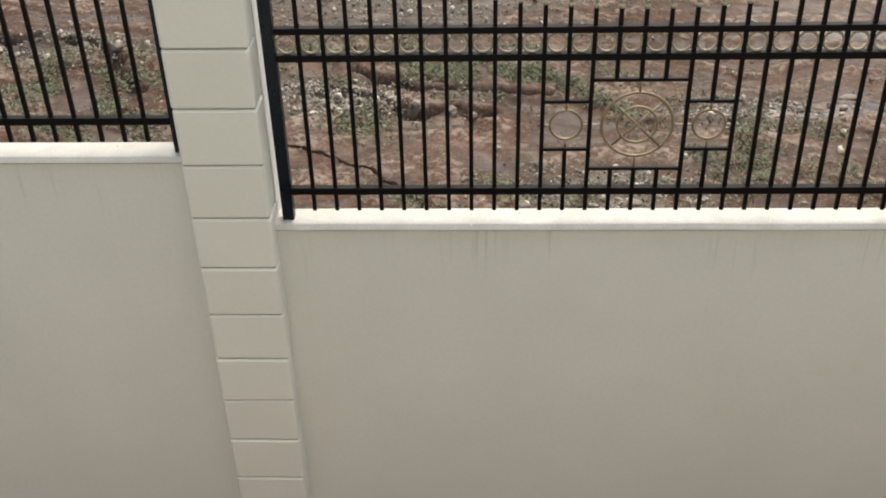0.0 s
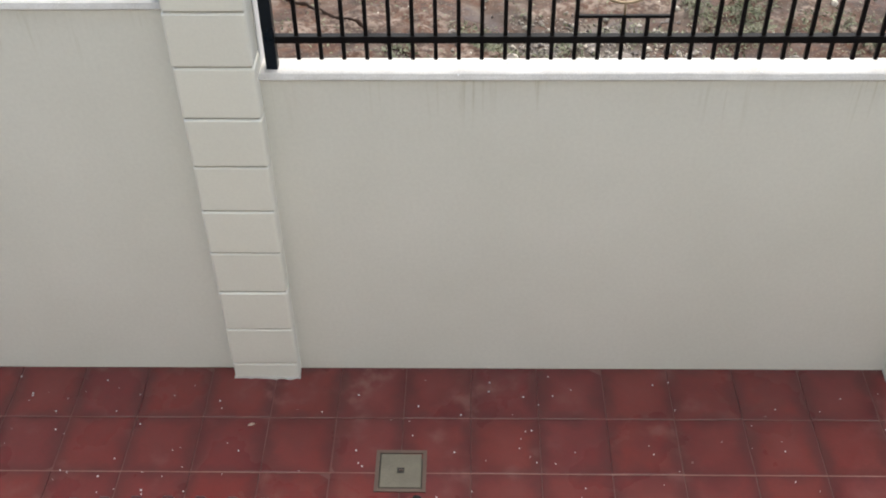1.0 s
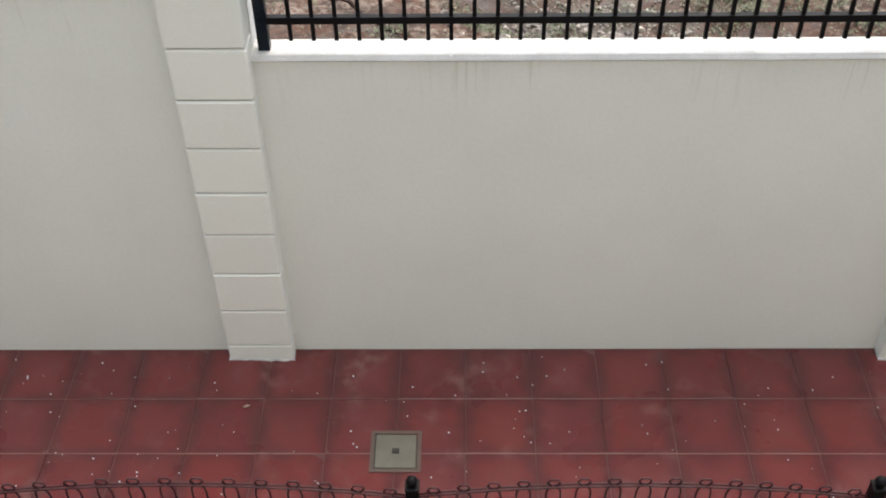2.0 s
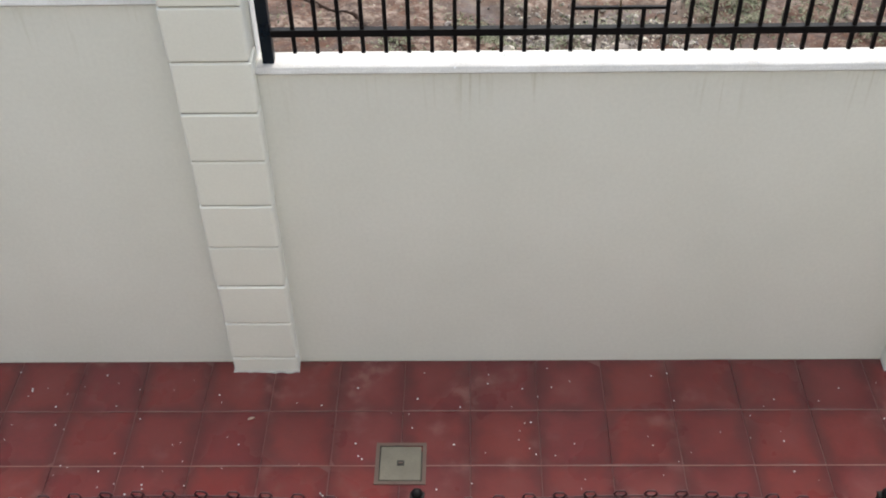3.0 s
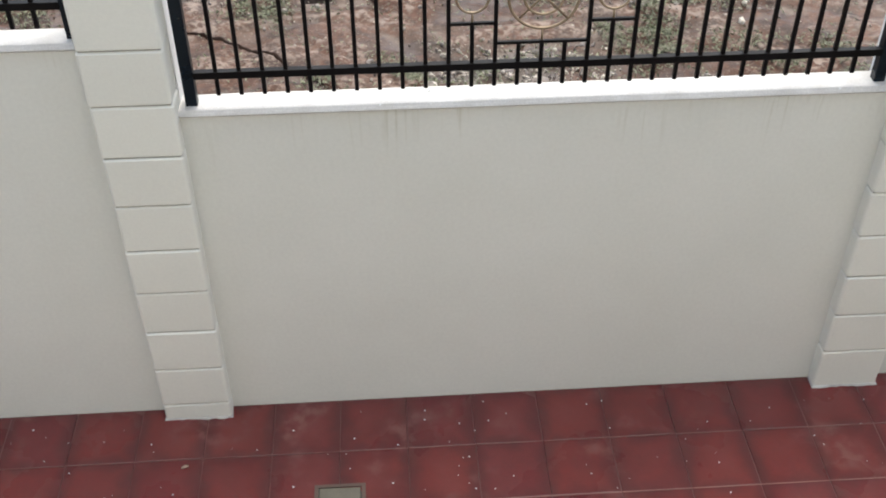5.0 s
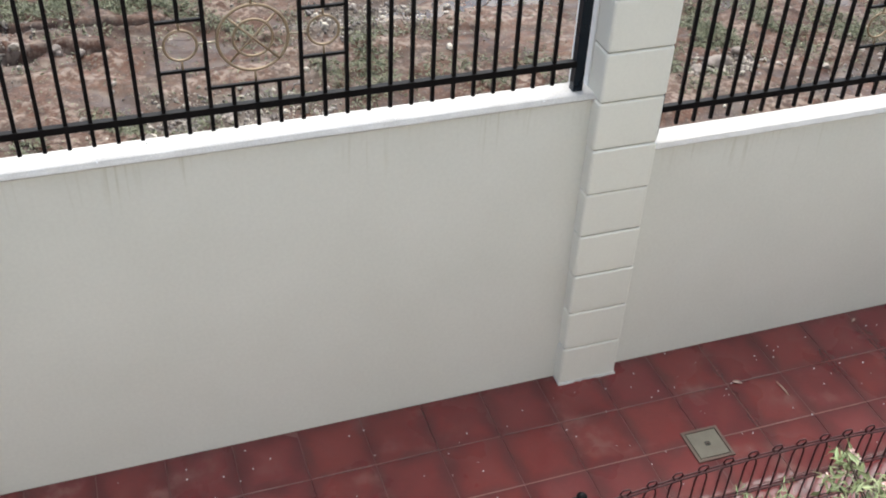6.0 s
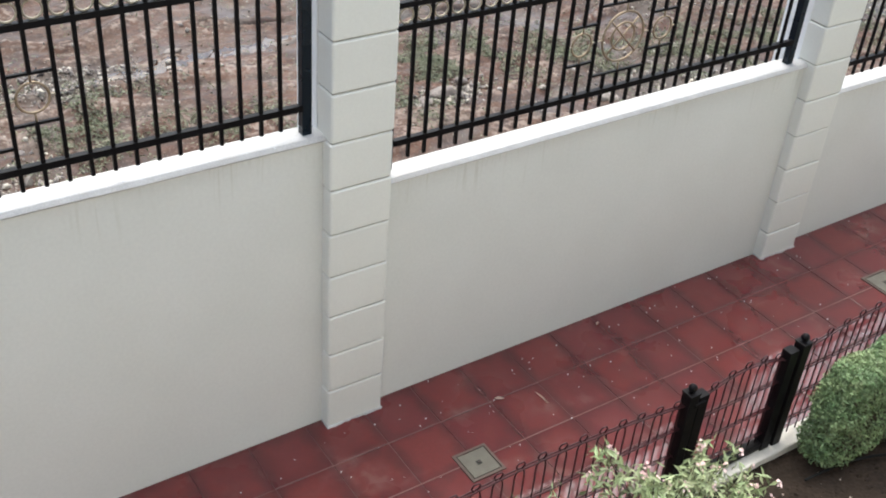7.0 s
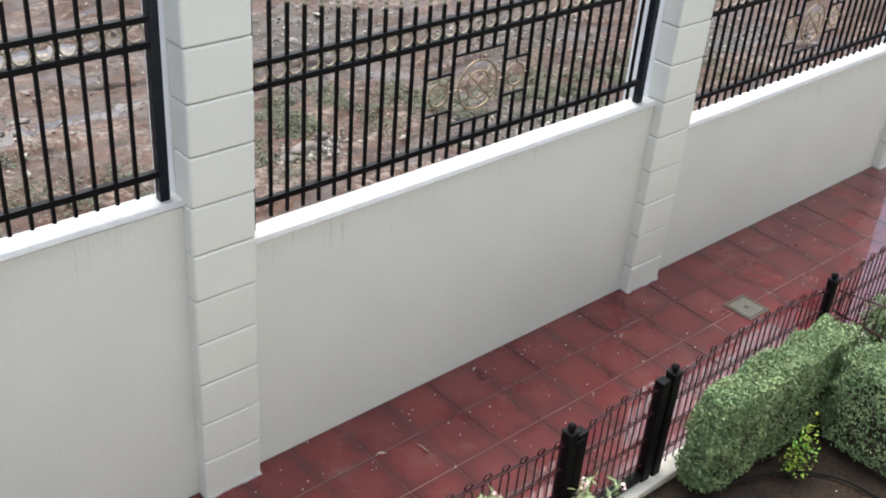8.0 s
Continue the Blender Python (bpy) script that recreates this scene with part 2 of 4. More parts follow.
def mud():
    """Wet red-brown mud: grey silt drifts, pale gravelly specks, glossy wet films."""
    m = material("wet_mud", (0.078, 0.030, 0.0150), 0.58, (0.052, 0.0245, 0.0145), 0.5, 14, 0.4, 1.0, rough_span=0.22, grain=0.25, spec=0.2)
    n, l = m.node_tree.nodes, m.node_tree.links
    b = n["Principled BSDF"]
    col = b.inputs["Base Color"].links[0].from_socket
    tc = n.new("ShaderNodeTexCoord")

    def layer(col, scale, detail, lo, hi, tint, amount):
        v = n.new("ShaderNodeTexNoise")
        v.inputs["Scale"].default_value, v.inputs["Detail"].default_value = scale, detail
        l.new(tc.outputs["Object"], v.inputs["Vector"])
        r = n.new("ShaderNodeMapRange")
        r.inputs["From Min"].default_value, r.inputs["From Max"].default_value = lo, hi
        r.inputs["To Max"].default_value = amount
        l.new(v.outputs["Fac"], r.inputs["Value"])
        mix = n.new("ShaderNodeMix")
        mix.data_type = "RGBA"
        l.new(r.outputs["Result"], mix.inputs["Factor"])
        l.new(col, mix.inputs["A"])
        mix.inputs["B"].default_value = (*tint, 1)
        return mix.outputs["Result"]

    col = layer(col, 1.3, 6, 0.50, 0.68, (0.086, 0.055, 0.039), 0.65)
    col = layer(col, 2.7, 7, 0.52, 0.62, (0.040, 0.024, 0.018), 0.75)
    col = layer(col, 8.0, 5, 0.55, 0.64, (0.022, 0.012, 0.009), 0.75)
    col = layer(col, 21.0, 4, 0.56, 0.64, (0.020, 0.012, 0.009), 0.6)
    col = layer(col, 42.0, 4, 0.57, 0.66, (0.22, 0.175, 0.14), 0.45)

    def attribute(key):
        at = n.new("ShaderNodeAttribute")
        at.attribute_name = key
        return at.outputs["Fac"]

    def span(v, lo, hi, top):
        r = n.new("ShaderNodeMapRange")
        r.inputs["From Min"].default_value, r.inputs["From Max"].default_value, r.inputs["To Max"].default_value = lo, hi, top
        l.new(v, r.inputs["Value"])
        return r.outputs["Result"]

    def over(col, fac, tint):
        mix = n.new("ShaderNodeMix")
        mix.data_type = "RGBA"
        l.new(fac, mix.inputs["Factor"])
        l.new(col, mix.inputs["A"])
        mix.inputs["B"].default_value = (*tint, 1)
        return mix.outputs["Result"]

    # by ridge height: crests paler with grit, hollows darker under a film of water
    grit = n.new("ShaderNodeTexNoise")
    grit.inputs["Scale"].default_value, grit.inputs["Detail"].default_value = 16.0, 6
    l.new(tc.outputs["Object"], grit.inputs["Vector"])
    both = n.new("ShaderNodeMath")
    both.operation = "MULTIPLY"
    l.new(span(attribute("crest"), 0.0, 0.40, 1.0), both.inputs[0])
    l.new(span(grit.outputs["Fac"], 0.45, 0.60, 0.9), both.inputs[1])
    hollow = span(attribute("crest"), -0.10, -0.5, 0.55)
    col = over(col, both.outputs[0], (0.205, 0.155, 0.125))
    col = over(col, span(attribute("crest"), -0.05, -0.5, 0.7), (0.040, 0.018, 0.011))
    col = over(col, attribute("silt"), (0.060, 0.046, 0.036))
    # rut bottoms near black: wet mud and the ruts' shade put into colour
    col = over(col, attribute("rut_dark"), (0.014, 0.009, 0.007))
    l.new(hollow, b.inputs["Coat Weight"])
    b.inputs["Coat Roughness"].default_value, b.inputs["Coat IOR"].default_value = 0.12, 1.33
    l.new(col, b.inputs["Base Color"])
    return m


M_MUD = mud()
M_WATER = material("muddy_water", (0.050, 0.026, 0.017), 0.06, (0.038, 0.021, 0.014), 2, 20, 0.5, 0.04, rough_span=0.03)
# near-black colour of the crack's ribbon, its shade painted in
M_CRACK = material("crack_dark", (0.012, 0.007, 0.005), 0.75, (0.022, 0.011, 0.007), 6, 50, 0.5, 0.3, spec=0.1)


# ---- mesh helpers ----
def box(bm, x0, x1, y0, y1, z0, z1, bevel=0.0):
    vs = [bm.verts.new(p) for p in ((x0, y0, z0), (x1, y0, z0), (x1, y1, z0), (x0, y1, z0), (x0, y0, z1), (x1, y0, z1), (x1, y1, z1), (x0, y1, z1))]
    fs = [bm.faces.new([vs[i] for i in f]) for f in ((3, 2, 1, 0), (4, 5, 6, 7), (0, 1, 5, 4), (1, 2, 6, 5), (2, 3, 7, 6), (3, 0, 4, 7))]
    if bevel:
        edges = {e for f in fs for e in f.edges}
        bmesh.ops.bevel(bm, geom=list(edges), offset=bevel, segments=2, affect="EDGES", profile=0.5)


def tube(bm, pts, r, n=6, closed=False):
    """A round bar of radius r (or one radius a point) along pts."""
    pts = [Vector(p) for p in pts]
    rs = r if isinstance(r, (list, tuple)) else [r] * len(pts)
    rings, side = [], None
    for i, p in enumerate(pts):
        a = pts[i - 1] if (i or closed) else p
        c = pts[(i + 1) % len(pts)] if (i < len(pts) - 1 or closed) else p
        d = (c - a).normalized()
        if side is None:
            side = d.cross(Vector((0, 1, 0)) if abs(d.y) < 0.9 else Vector((1, 0, 0))).normalized()
        side = (side - d * side.dot(d)).normalized()
        up = d.cross(side)
        rings.append([bm.verts.new(p + (side * math.cos(6.28319 * k / n) + up * math.sin(6.28319 * k / n)) * rs[i]) for k in range(n)])
    m = len(rings)
    for i in range(m if closed else m - 1):
        a, c = rings[i], rings[(i + 1) % m]
        for k in range(n):
            f = bm.faces.new((a[k], a[(k + 1) % n], c[(k + 1) % n], c[k]))
            f.smooth = True
    if not closed:
        bm.faces.new(rings[0][::-1])
        bm.faces.new(rings[-1])


def turned(bm, profile, centre=(0, 0, 0), n=10):
    """A turned solid: profile of (radius, height) about the vertical through centre."""
    c = Vector(centre)
    rings = [[bm.verts.new(c + Vector((r * math.cos(6.28319 * k / n), r * math.sin(6.28319 * k / n), z))) for k in range(n)] for r, z in profile]
    for a, d in zip(rings, rings[1:]):
        for k in range(n):
            f = bm.faces.new((a[k], a[(k + 1) % n], d[(k + 1) % n], d[k]))
            f.smooth = True
    bm.faces.new(rings[0][::-1])
    bm.faces.new(rings[-1])


def mesh_of(bm, name, material_):
    me = bpy.data.meshes.new(name)
    bmesh.ops.recalc_face_normals(bm, faces=bm.faces)
    bm.to_mesh(me)
    bm.free()
    me.materials.append(material_)
    return me


def part(name, bm, material_, parent=None, label=""):
    ob = new(name, mesh_of(bm, name, material_))
    if parent is not None:
        ob.parent = parent
    return tagged(ob, label)


def piece(name, me, parent, at):
    ob = new(name, me)
    ob.parent = parent
    ob.location = at
    return ob


def empty(name, at, label, category, group="", kind=""):
    ob = new(name)
    ob.location = at
    return tagged(ob, label, category, group, kind)


def raw(name, verts, faces, material_, smooth=False):
    me = bpy.data.meshes.new(name)
    me.from_pydata(verts, [], faces)
    me.materials.append(material_)
    if smooth:
        me.polygons.foreach_set("use_smooth", [True] * len(me.polygons))
    return new(name, me)


def fz(x):
    """Height of the paved path, which rises very slightly along the wall."""
    return 0.0044 * x


# ---- plan: pillars along x, wall face at y = 0, path in front of it ----
PILLARS = ((-4.02, 0.18), (0.0, 0.13), (3.981, 0.305), (8.008, 0.246), (12.08, 0.30))
BAYS = ((-1.955, 2.52), (1.975, 2.126), (5.94, 1.762), (9.957, 1.440))
RISE = (0.0, 0.0, 0.006, 0.006)
SET = (-0.002, 0.001, -0.022, -0.008)
COURSE, HALF, PROUD = 0.2998, 0.20, 0.09

# ---- ground: one sheet, muddy lot beyond the wall ----
WEEDY = ((-2.6, 4.7, 0.9), (-0.2, 5.3, 0.7), (1.0, 5.35, 0.9), (1.8, 5.25, 0.7), (3.9, 4.1, 0.55), (-2.2, 3.8, 0.6), (6.9, 3.7, 0.6), (7.4, 4.1, 0.8),
         (8.8, 3.7, 0.8), (6.3, 3.0, 0.4), (10.4, 3.3, 1.0), (12.5, 3.2, 1.0),
         (1.0, 2.9, 0.35), (1.7, 3.05, 0.45), (3.3, 3.5, 0.6), (2.6, 4.6, 0.45), (0.2, 4.1, 0.4), (4.9, 3.4, 0.5))
STONY = ((0.3, 6.8, 1.5), (-2.9, 5.5, 0.7), (-0.1, 4.45, 0.5), (0.0, 4.6, 0.5), (2.2, 3.1, 0.6), (8.4, 6.2, 1.6), (11.3, 5.0, 1.3), (6.8, 3.2, 0.35), (3.6, 4.6, 0.6), (9.5, 2.9, 1.2), (14, 3.6, 1.2))
RUTS = (((0.0, 5.25), (0.5, 4.83), (1.75, 4.76), 0.055, 0.11), ((-0.3, 4.72), (0.4, 4.36), (1.3, 4.33), 0.060, 0.12), ((-3.7, 5.60), (-2.7, 5.50), (-1.9, 4.55), 0.06, 0.11),
        ((5.4, 5.6), (7.0, 5.2), (8.6, 5.1), 0.05, 0.06))


def lot_z(x, y):
    base = 0.55 - 0.05 * min(max(x, -8), 16)
    n = noise.fractal(Vector((x * 0.6, y * 0.6, 0.3)), 1.0, 2.0, 5) * 0.06
    n += noise.fractal(Vector((x * 4, y * 4, 5.0)), 0.7, 2.0, 4) * 0.030
    n += noise.noise(Vector((x * 13, y * 13, 2.0))) * 0.012
    n += ridge(x, y) * 0.045
    d, w, deep = rut(x, y)
    if d < 4:
        n -= deep * math.exp(-d * d) - 0.4 * deep * math.exp(-(d - 2) ** 2)
    return base + n


def ridge(x, y):
    """Low ragged ridges that the run-off has left along the lot, about -1 to 1."""
    w = noise.noise(Vector((x * 0.9, y * 0.9, 11.0)))
    return noise.fractal(Vector((x * 0.9 + 0.5 * w, y * 4.2 + 1.6 * w, 1.5)), 0.75, 2.1, 5)


def rut(x, y):
    """The nearest wheel rut or water channel: distance in its widths, width and depth."""
    best = (9.0, 1.0, 0.0)
    if -5 < x < 10 and 2 < y < 7:
        w = noise.turbulence_vector(Vector((x * 2.4, y * 2.4, 4)), 4, False)
        p = Vector((x + 0.14 * w.x, y + 0.14 * w.y, 0))
        for a, b, c, w, deep in RUTS:
            for u, v in ((a, b), (b, c)):
                u, v = Vector((*u, 0)), Vector((*v, 0))
                k = min(max((p - u).dot(v - u) / (v - u).length_squared, 0), 1)
                best = min(best, ((p - u.lerp(v, k)).length / w, w, deep))
    return best


def silt(x, y):
    """How far the mud is covered by grey silt and grit."""
    k = max(math.exp(-((x - a) / r) ** 2 - ((y - b) / (0.5 * r)) ** 2) for a, b, r in STONY)
    return min(max(1.6 * k + 0.9 * noise.fractal(Vector((x * 2.2, y * 2.2, 7)), 0.8, 2.0, 4) - 0.25, 0), 0.9)


def axis(lo, hi, a, b, step):
    """Grid lines: even steps from a to b, growing steps out to lo and hi."""
    mid = list(np.arange(a, b + step / 2, step))
    left, right, s = [], [], step
    x = a
    while x > lo:
        s *= 1.35
        x -= s
        left.append(x)
    x, s = mid[-1], step
    while x < hi:
        s *= 1.35
        x += s
        right.append(x)
    return left[::-1] + mid + right


xs, ys = axis(-900, 900, -4.0, 15.0, 0.045), axis(-900, 900, 0.165, 8.0, 0.038)
gv = [(x, y, (lot_z(x, y) if y > 0.05 else -0.35)) for y in ys for x in xs]
nx = len(xs)
gf = [(j * nx + i, j * nx + i + 1, (j + 1) * nx + i + 1, (j + 1) * nx + i) for j in range(len(ys) - 1) for i in range(nx - 1)]
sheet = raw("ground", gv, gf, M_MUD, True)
sheet.data.attributes.new("silt", "FLOAT", "POINT").data.foreach_set("value", [silt(x, y) if y > 0 else 0.0 for x, y, z in gv])
# rut mask: wet bottoms plus painted shade, fading away from the rut line
sheet.data.attributes.new("rut_dark", "FLOAT", "POINT").data.foreach_set("value", [0.95 * math.exp(-(0.75 * rut(x, y)[0]) ** 2) for x, y, z in gv])
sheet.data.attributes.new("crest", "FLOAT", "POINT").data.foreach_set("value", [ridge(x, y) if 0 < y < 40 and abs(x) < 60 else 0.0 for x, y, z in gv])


def lot_ribbon(name, way, wide, lift, mt, lab):
    """Run-off, and the dark crack line, lying on the lot: a ribbon of ragged width along way."""
    pts = []
    for (ax, ay), (bx, by) in zip(way, way[1:]):
        pts += [(ax + (bx - ax) * k / 14, ay + (by - ay) * k / 14) for k in range(14)]
    pts.append(way[-1])
    verts, faces = [], []
    for k, (x, y) in enumerate(pts):
        x0, y0 = pts[max(k - 1, 0)]
        x1, y1 = pts[min(k + 1, len(pts) - 1)]
        d = Vector((y0 - y1, x1 - x0)).normalized()
        w = noise.turbulence_vector(Vector((x * 3, y * 3, 6)), 3, False)
        taper = min(1.0, 0.15 + 4 * min(k, len(pts) - 1 - k) / len(pts))
        for u in (-1, -0.4, 0.4, 1):
            r = wide * taper * (1 + 0.7 * noise.noise(Vector((x * 6, y * 6, u * 3))))
            px, py = x + 0.06 * w.x + d.x * u * r, y + 0.06 * w.y + d.y * u * r
            verts.append((px, py, lot_z(px, py) + (lift if abs(u) < 0.9 else -0.012)))
    for k in range(len(pts) - 1):
        faces += [(4 * k + j, 4 * k + j + 1, 4 * k + j + 5, 4 * k + j + 4) for j in range(3)]
    ob = raw(name, verts, faces, mt, True)
    tagged(ob, lab, "water", kind="structure")


# the first is an added dark ribbon that stands in for the shaded crack
lot_ribbon("water_1", ((-0.45, 3.64), (-0.11, 3.57), (0.21, 3.35), (0.48, 3.13), (0.80, 2.76)), 0.024, 0.016, M_CRACK, "narrow dark ribbon standing in for a crack in the mud")
lot_ribbon("water_2", ((4.1, 6.75), (5.0, 6.62), (5.7, 6.62), (6.4, 6.75)), 0.20, 0.035, M_WATER, "shallow puddle of muddy water")
lot_ribbon("water_3", ((3.3, 4.50), (4.4, 4.62), (5.0, 4.86), (5.7, 4.88), (6.4, 5.0)), 0.13, 0.008, M_WATER, "pale run-off water on the mud")
tagged(sheet, "wet reddish-brown muddy ground beyond the wall", "ground", kind="structure")

# ---- paved path base and kerb ----
bm = bmesh.new()
box(bm, -7, 17, -1.60, 0.05, -0.30, -0.003)
for v in bm.verts:
    v.co.z += fz(v.co.x)
floor = part("floor", bm, M_GROUT)
tagged(floor, "path of wet red pavers with pale joints", "floor", kind="structure")
bm = bmesh.new()
box(bm, -7, 17, -1.74, -1.604, -0.30, 0.03, 0.012)
for v in bm.verts:
    v.co.z += fz(v.co.x)
tagged(part("kerb", bm, M_KERB), "white painted kerb under the garden fence", "kerb", kind="structure")

# ---- garden soil ----
sx, sy = np.arange(-7, 17.01, 0.12), np.arange(-5.1, -1.73, 0.12)
sv = [(x, y, fz(x) - 0.03 + 0.05 * noise.fractal(Vector((x * 1.7, y * 1.7, 9.0)), 1.0, 2.0, 4)) for y in (*sy, -1.742) for x in sx]
sn = len(sx)
sf = [(j * sn + i, j * sn + i + 1, (j + 1) * sn + i + 1, (j + 1) * sn + i) for j in range(len(sy)) for i in range(sn - 1)]
tagged(raw("soil", sv, sf, M_SOIL, True), "dark damp garden bed soil", "soil", kind="structure")

# ---- added house wall, unseen behind the camera: blocks sky light, closes the place ----
bm = bmesh.new()
box(bm, -9, 19, -5.5, -5.1, -0.3, 7.2)
tagged(part("wall_house", bm, M_HOUSE), "plain cream rendered house wall, unseen, added to block sky light", "wall", kind="structure")

# ---- boundary wall bays with coping ----
def moulding(bm, x0, x1):
    """A coping of moulded section: splayed lower lip, small step, nearly level top."""
    section = ((0.010, -0.034), (-0.0225, -0.0085), (-0.0238, -0.0060), (-0.0150, 0.0045), (-0.0130, 0.0048), (-0.0040, 0.0148), (-0.0015, 0.0160), (0.004, 0.0168),
               (0.06, 0.0185), (0.142, 0.0165), (0.150, 0.010), (0.150, -0.012), (0.112, -0.034))
    steps = np.linspace(x0, x1, 25)
    rows = []
    for x in steps:
        w = Vector((0, noise.noise(Vector((x * 1.7, 3, cx))) * 0.002, noise.noise(Vector((x * 2.3, 8, cx))) * 0.0018))
        rows.append([bm.verts.new(Vector((x, y, z)) + w) for y, z in section])
    k = len(section)
    for p, q in zip(rows, rows[1:]):
        for j in range(k):
            bm.faces.new((p[j], p[(j + 1) % k], q[(j + 1) % k], q[j]))
    bm.faces.new(rows[0])
    bm.faces.new(rows[-1][::-1])


for i, (cx, cb) in enumerate(BAYS):
    x0, x1 = PILLARS[i][0] + HALF - 0.02, PILLARS[i + 1][0] - HALF + 0.02
    bm = bmesh.new()
    box(bm, x0, x1, 0.0, 0.12, -0.35 - cb, -0.026)
    for v in bm.verts:
        v.co.z += RISE[i] * (v.co.x - cx) if v.co.z > -0.1 else 0.0
    w = part("wall_%d" % (i + 1), bm, M_WALL)
    w.location.z = cb
    tagged(w, "cream painted boundary wall with rain streaks under the coping", "wall", kind="structure")
    bm = bmesh.new()
    moulding(bm, x0, x1)
    for v in bm.verts:
        v.co.z += SET[i] + RISE[i] * (v.co.x - cx)
    part("coping", bm, M_COPING, w, "bright white moulded coping")

# ---- pillars of rusticated blocks ----
def cushion(bm, hw, y0, y1, z0, z1):
    """A block with rounded upright corners and softened bed edges."""
    rings = []
    for z, inset in ((z0, 0.009), (z0 + 0.0035, 0.003), (z0 + 0.010, 0.0), (z1 - 0.010, 0.0), (z1 - 0.0035, 0.003), (z1, 0.009)):
        ring = []
        for sx, sy, turn in ((1, 1, 0), (-1, 1, 90), (-1, -1, 180), (1, -1, 270)):
            r = 0.017
            ox, oy = sx * (hw - inset - r), (y1 - inset - r) if sy > 0 else (y0 + inset + r)
            for q in (0, 30, 60, 90):
                a = radians(turn + q)
                ring.append(bm.verts.new((ox + r * math.cos(a), oy + r * math.sin(a), z)))
        rings.append(ring)
    n = len(rings[0])
    for p, q in zip(rings, rings[1:]):
        for k in range(n):
            bm.faces.new((p[k], p[(k + 1) % n], q[(k + 1) % n], q[k]))
    bm.faces.new(rings[0][::-1])
    bm.faces.new(rings[-1])


def pillar(x, stub):
    p = empty("pillar", (x, 0, fz(x)), "cream painted block pillar with grooved joints", "pillar", "pillars of the boundary wall")
    bm = bmesh.new()
    top = stub + 11.6 * COURSE
    box(bm, -HALF + 0.012, HALF - 0.012, -PROUD + 0.012, 0.30 - 0.012, -0.3, top - 0.01)
    part("core", bm, M_JOINT, p, "grey mortar seen in the joints")
    # added box: the brighter sky-lit rear of the pillar sides put into whiter paint
    bm = bmesh.new()
    box(bm, -HALF - 0.004, HALF + 0.004, 0.072, 0.306, -0.3, top - 0.02, 0.004)
    part("jamb", bm, M_PILLAR_REAR, p, "smooth whiter rear of the pillar sides, an added box behind the railing post")
    bm = bmesh.new()
    ring = [(-HALF - 0.004, 0.0)] + [(-HALF - 0.006 + (2 * HALF + 0.012) * k / 16, -PROUD - 0.011) for k in range(17)] + [(HALF + 0.004, 0.0)]
    low = [bm.verts.new((u + random.uniform(-0.004, 0.004), v + random.uniform(-0.006, 0.006), -0.01)) for u, v in ring]
    high = [bm.verts.new((v.co.x * 0.985, v.co.y + 0.006 if v.co.y < -0.05 else v.co.y, random.uniform(0.007, 0.013))) for v in low]
    for k in range(len(ring)):
        j = (k + 1) % len(ring)
        bm.faces.new((low[k], low[j], high[j], high[k]))
    bm.faces.new(high)
    part("base_mortar", bm, M_COPING, p, "ragged pale mortar smeared round the foot")
    for key, h in (("stub", stub), ("full", COURSE), ("head", 0.6 * COURSE)):
        if (key, round(h, 3)) not in BLOCKS:
            bm = bmesh.new()
            cushion(bm, HALF, -PROUD, 0.30, 0.0038, h - 0.0038)
            BLOCKS[key, round(h, 3)] = mesh_of(bm, "block", M_BLOCK)
    piece("block", BLOCKS["stub", round(stub, 3)], p, (0, 0, 0))
    for k in range(12):
        jig = random.uniform(-0.003, 0.003)
        key = ("full", round(COURSE, 3)) if k < 11 else ("head", round(0.6 * COURSE, 3))
        piece("block", BLOCKS[key], p, (jig, random.uniform(-0.002, 0.002), stub + k * COURSE))


BLOCKS = {}
for px, stub in PILLARS:
    pillar(px, stub)


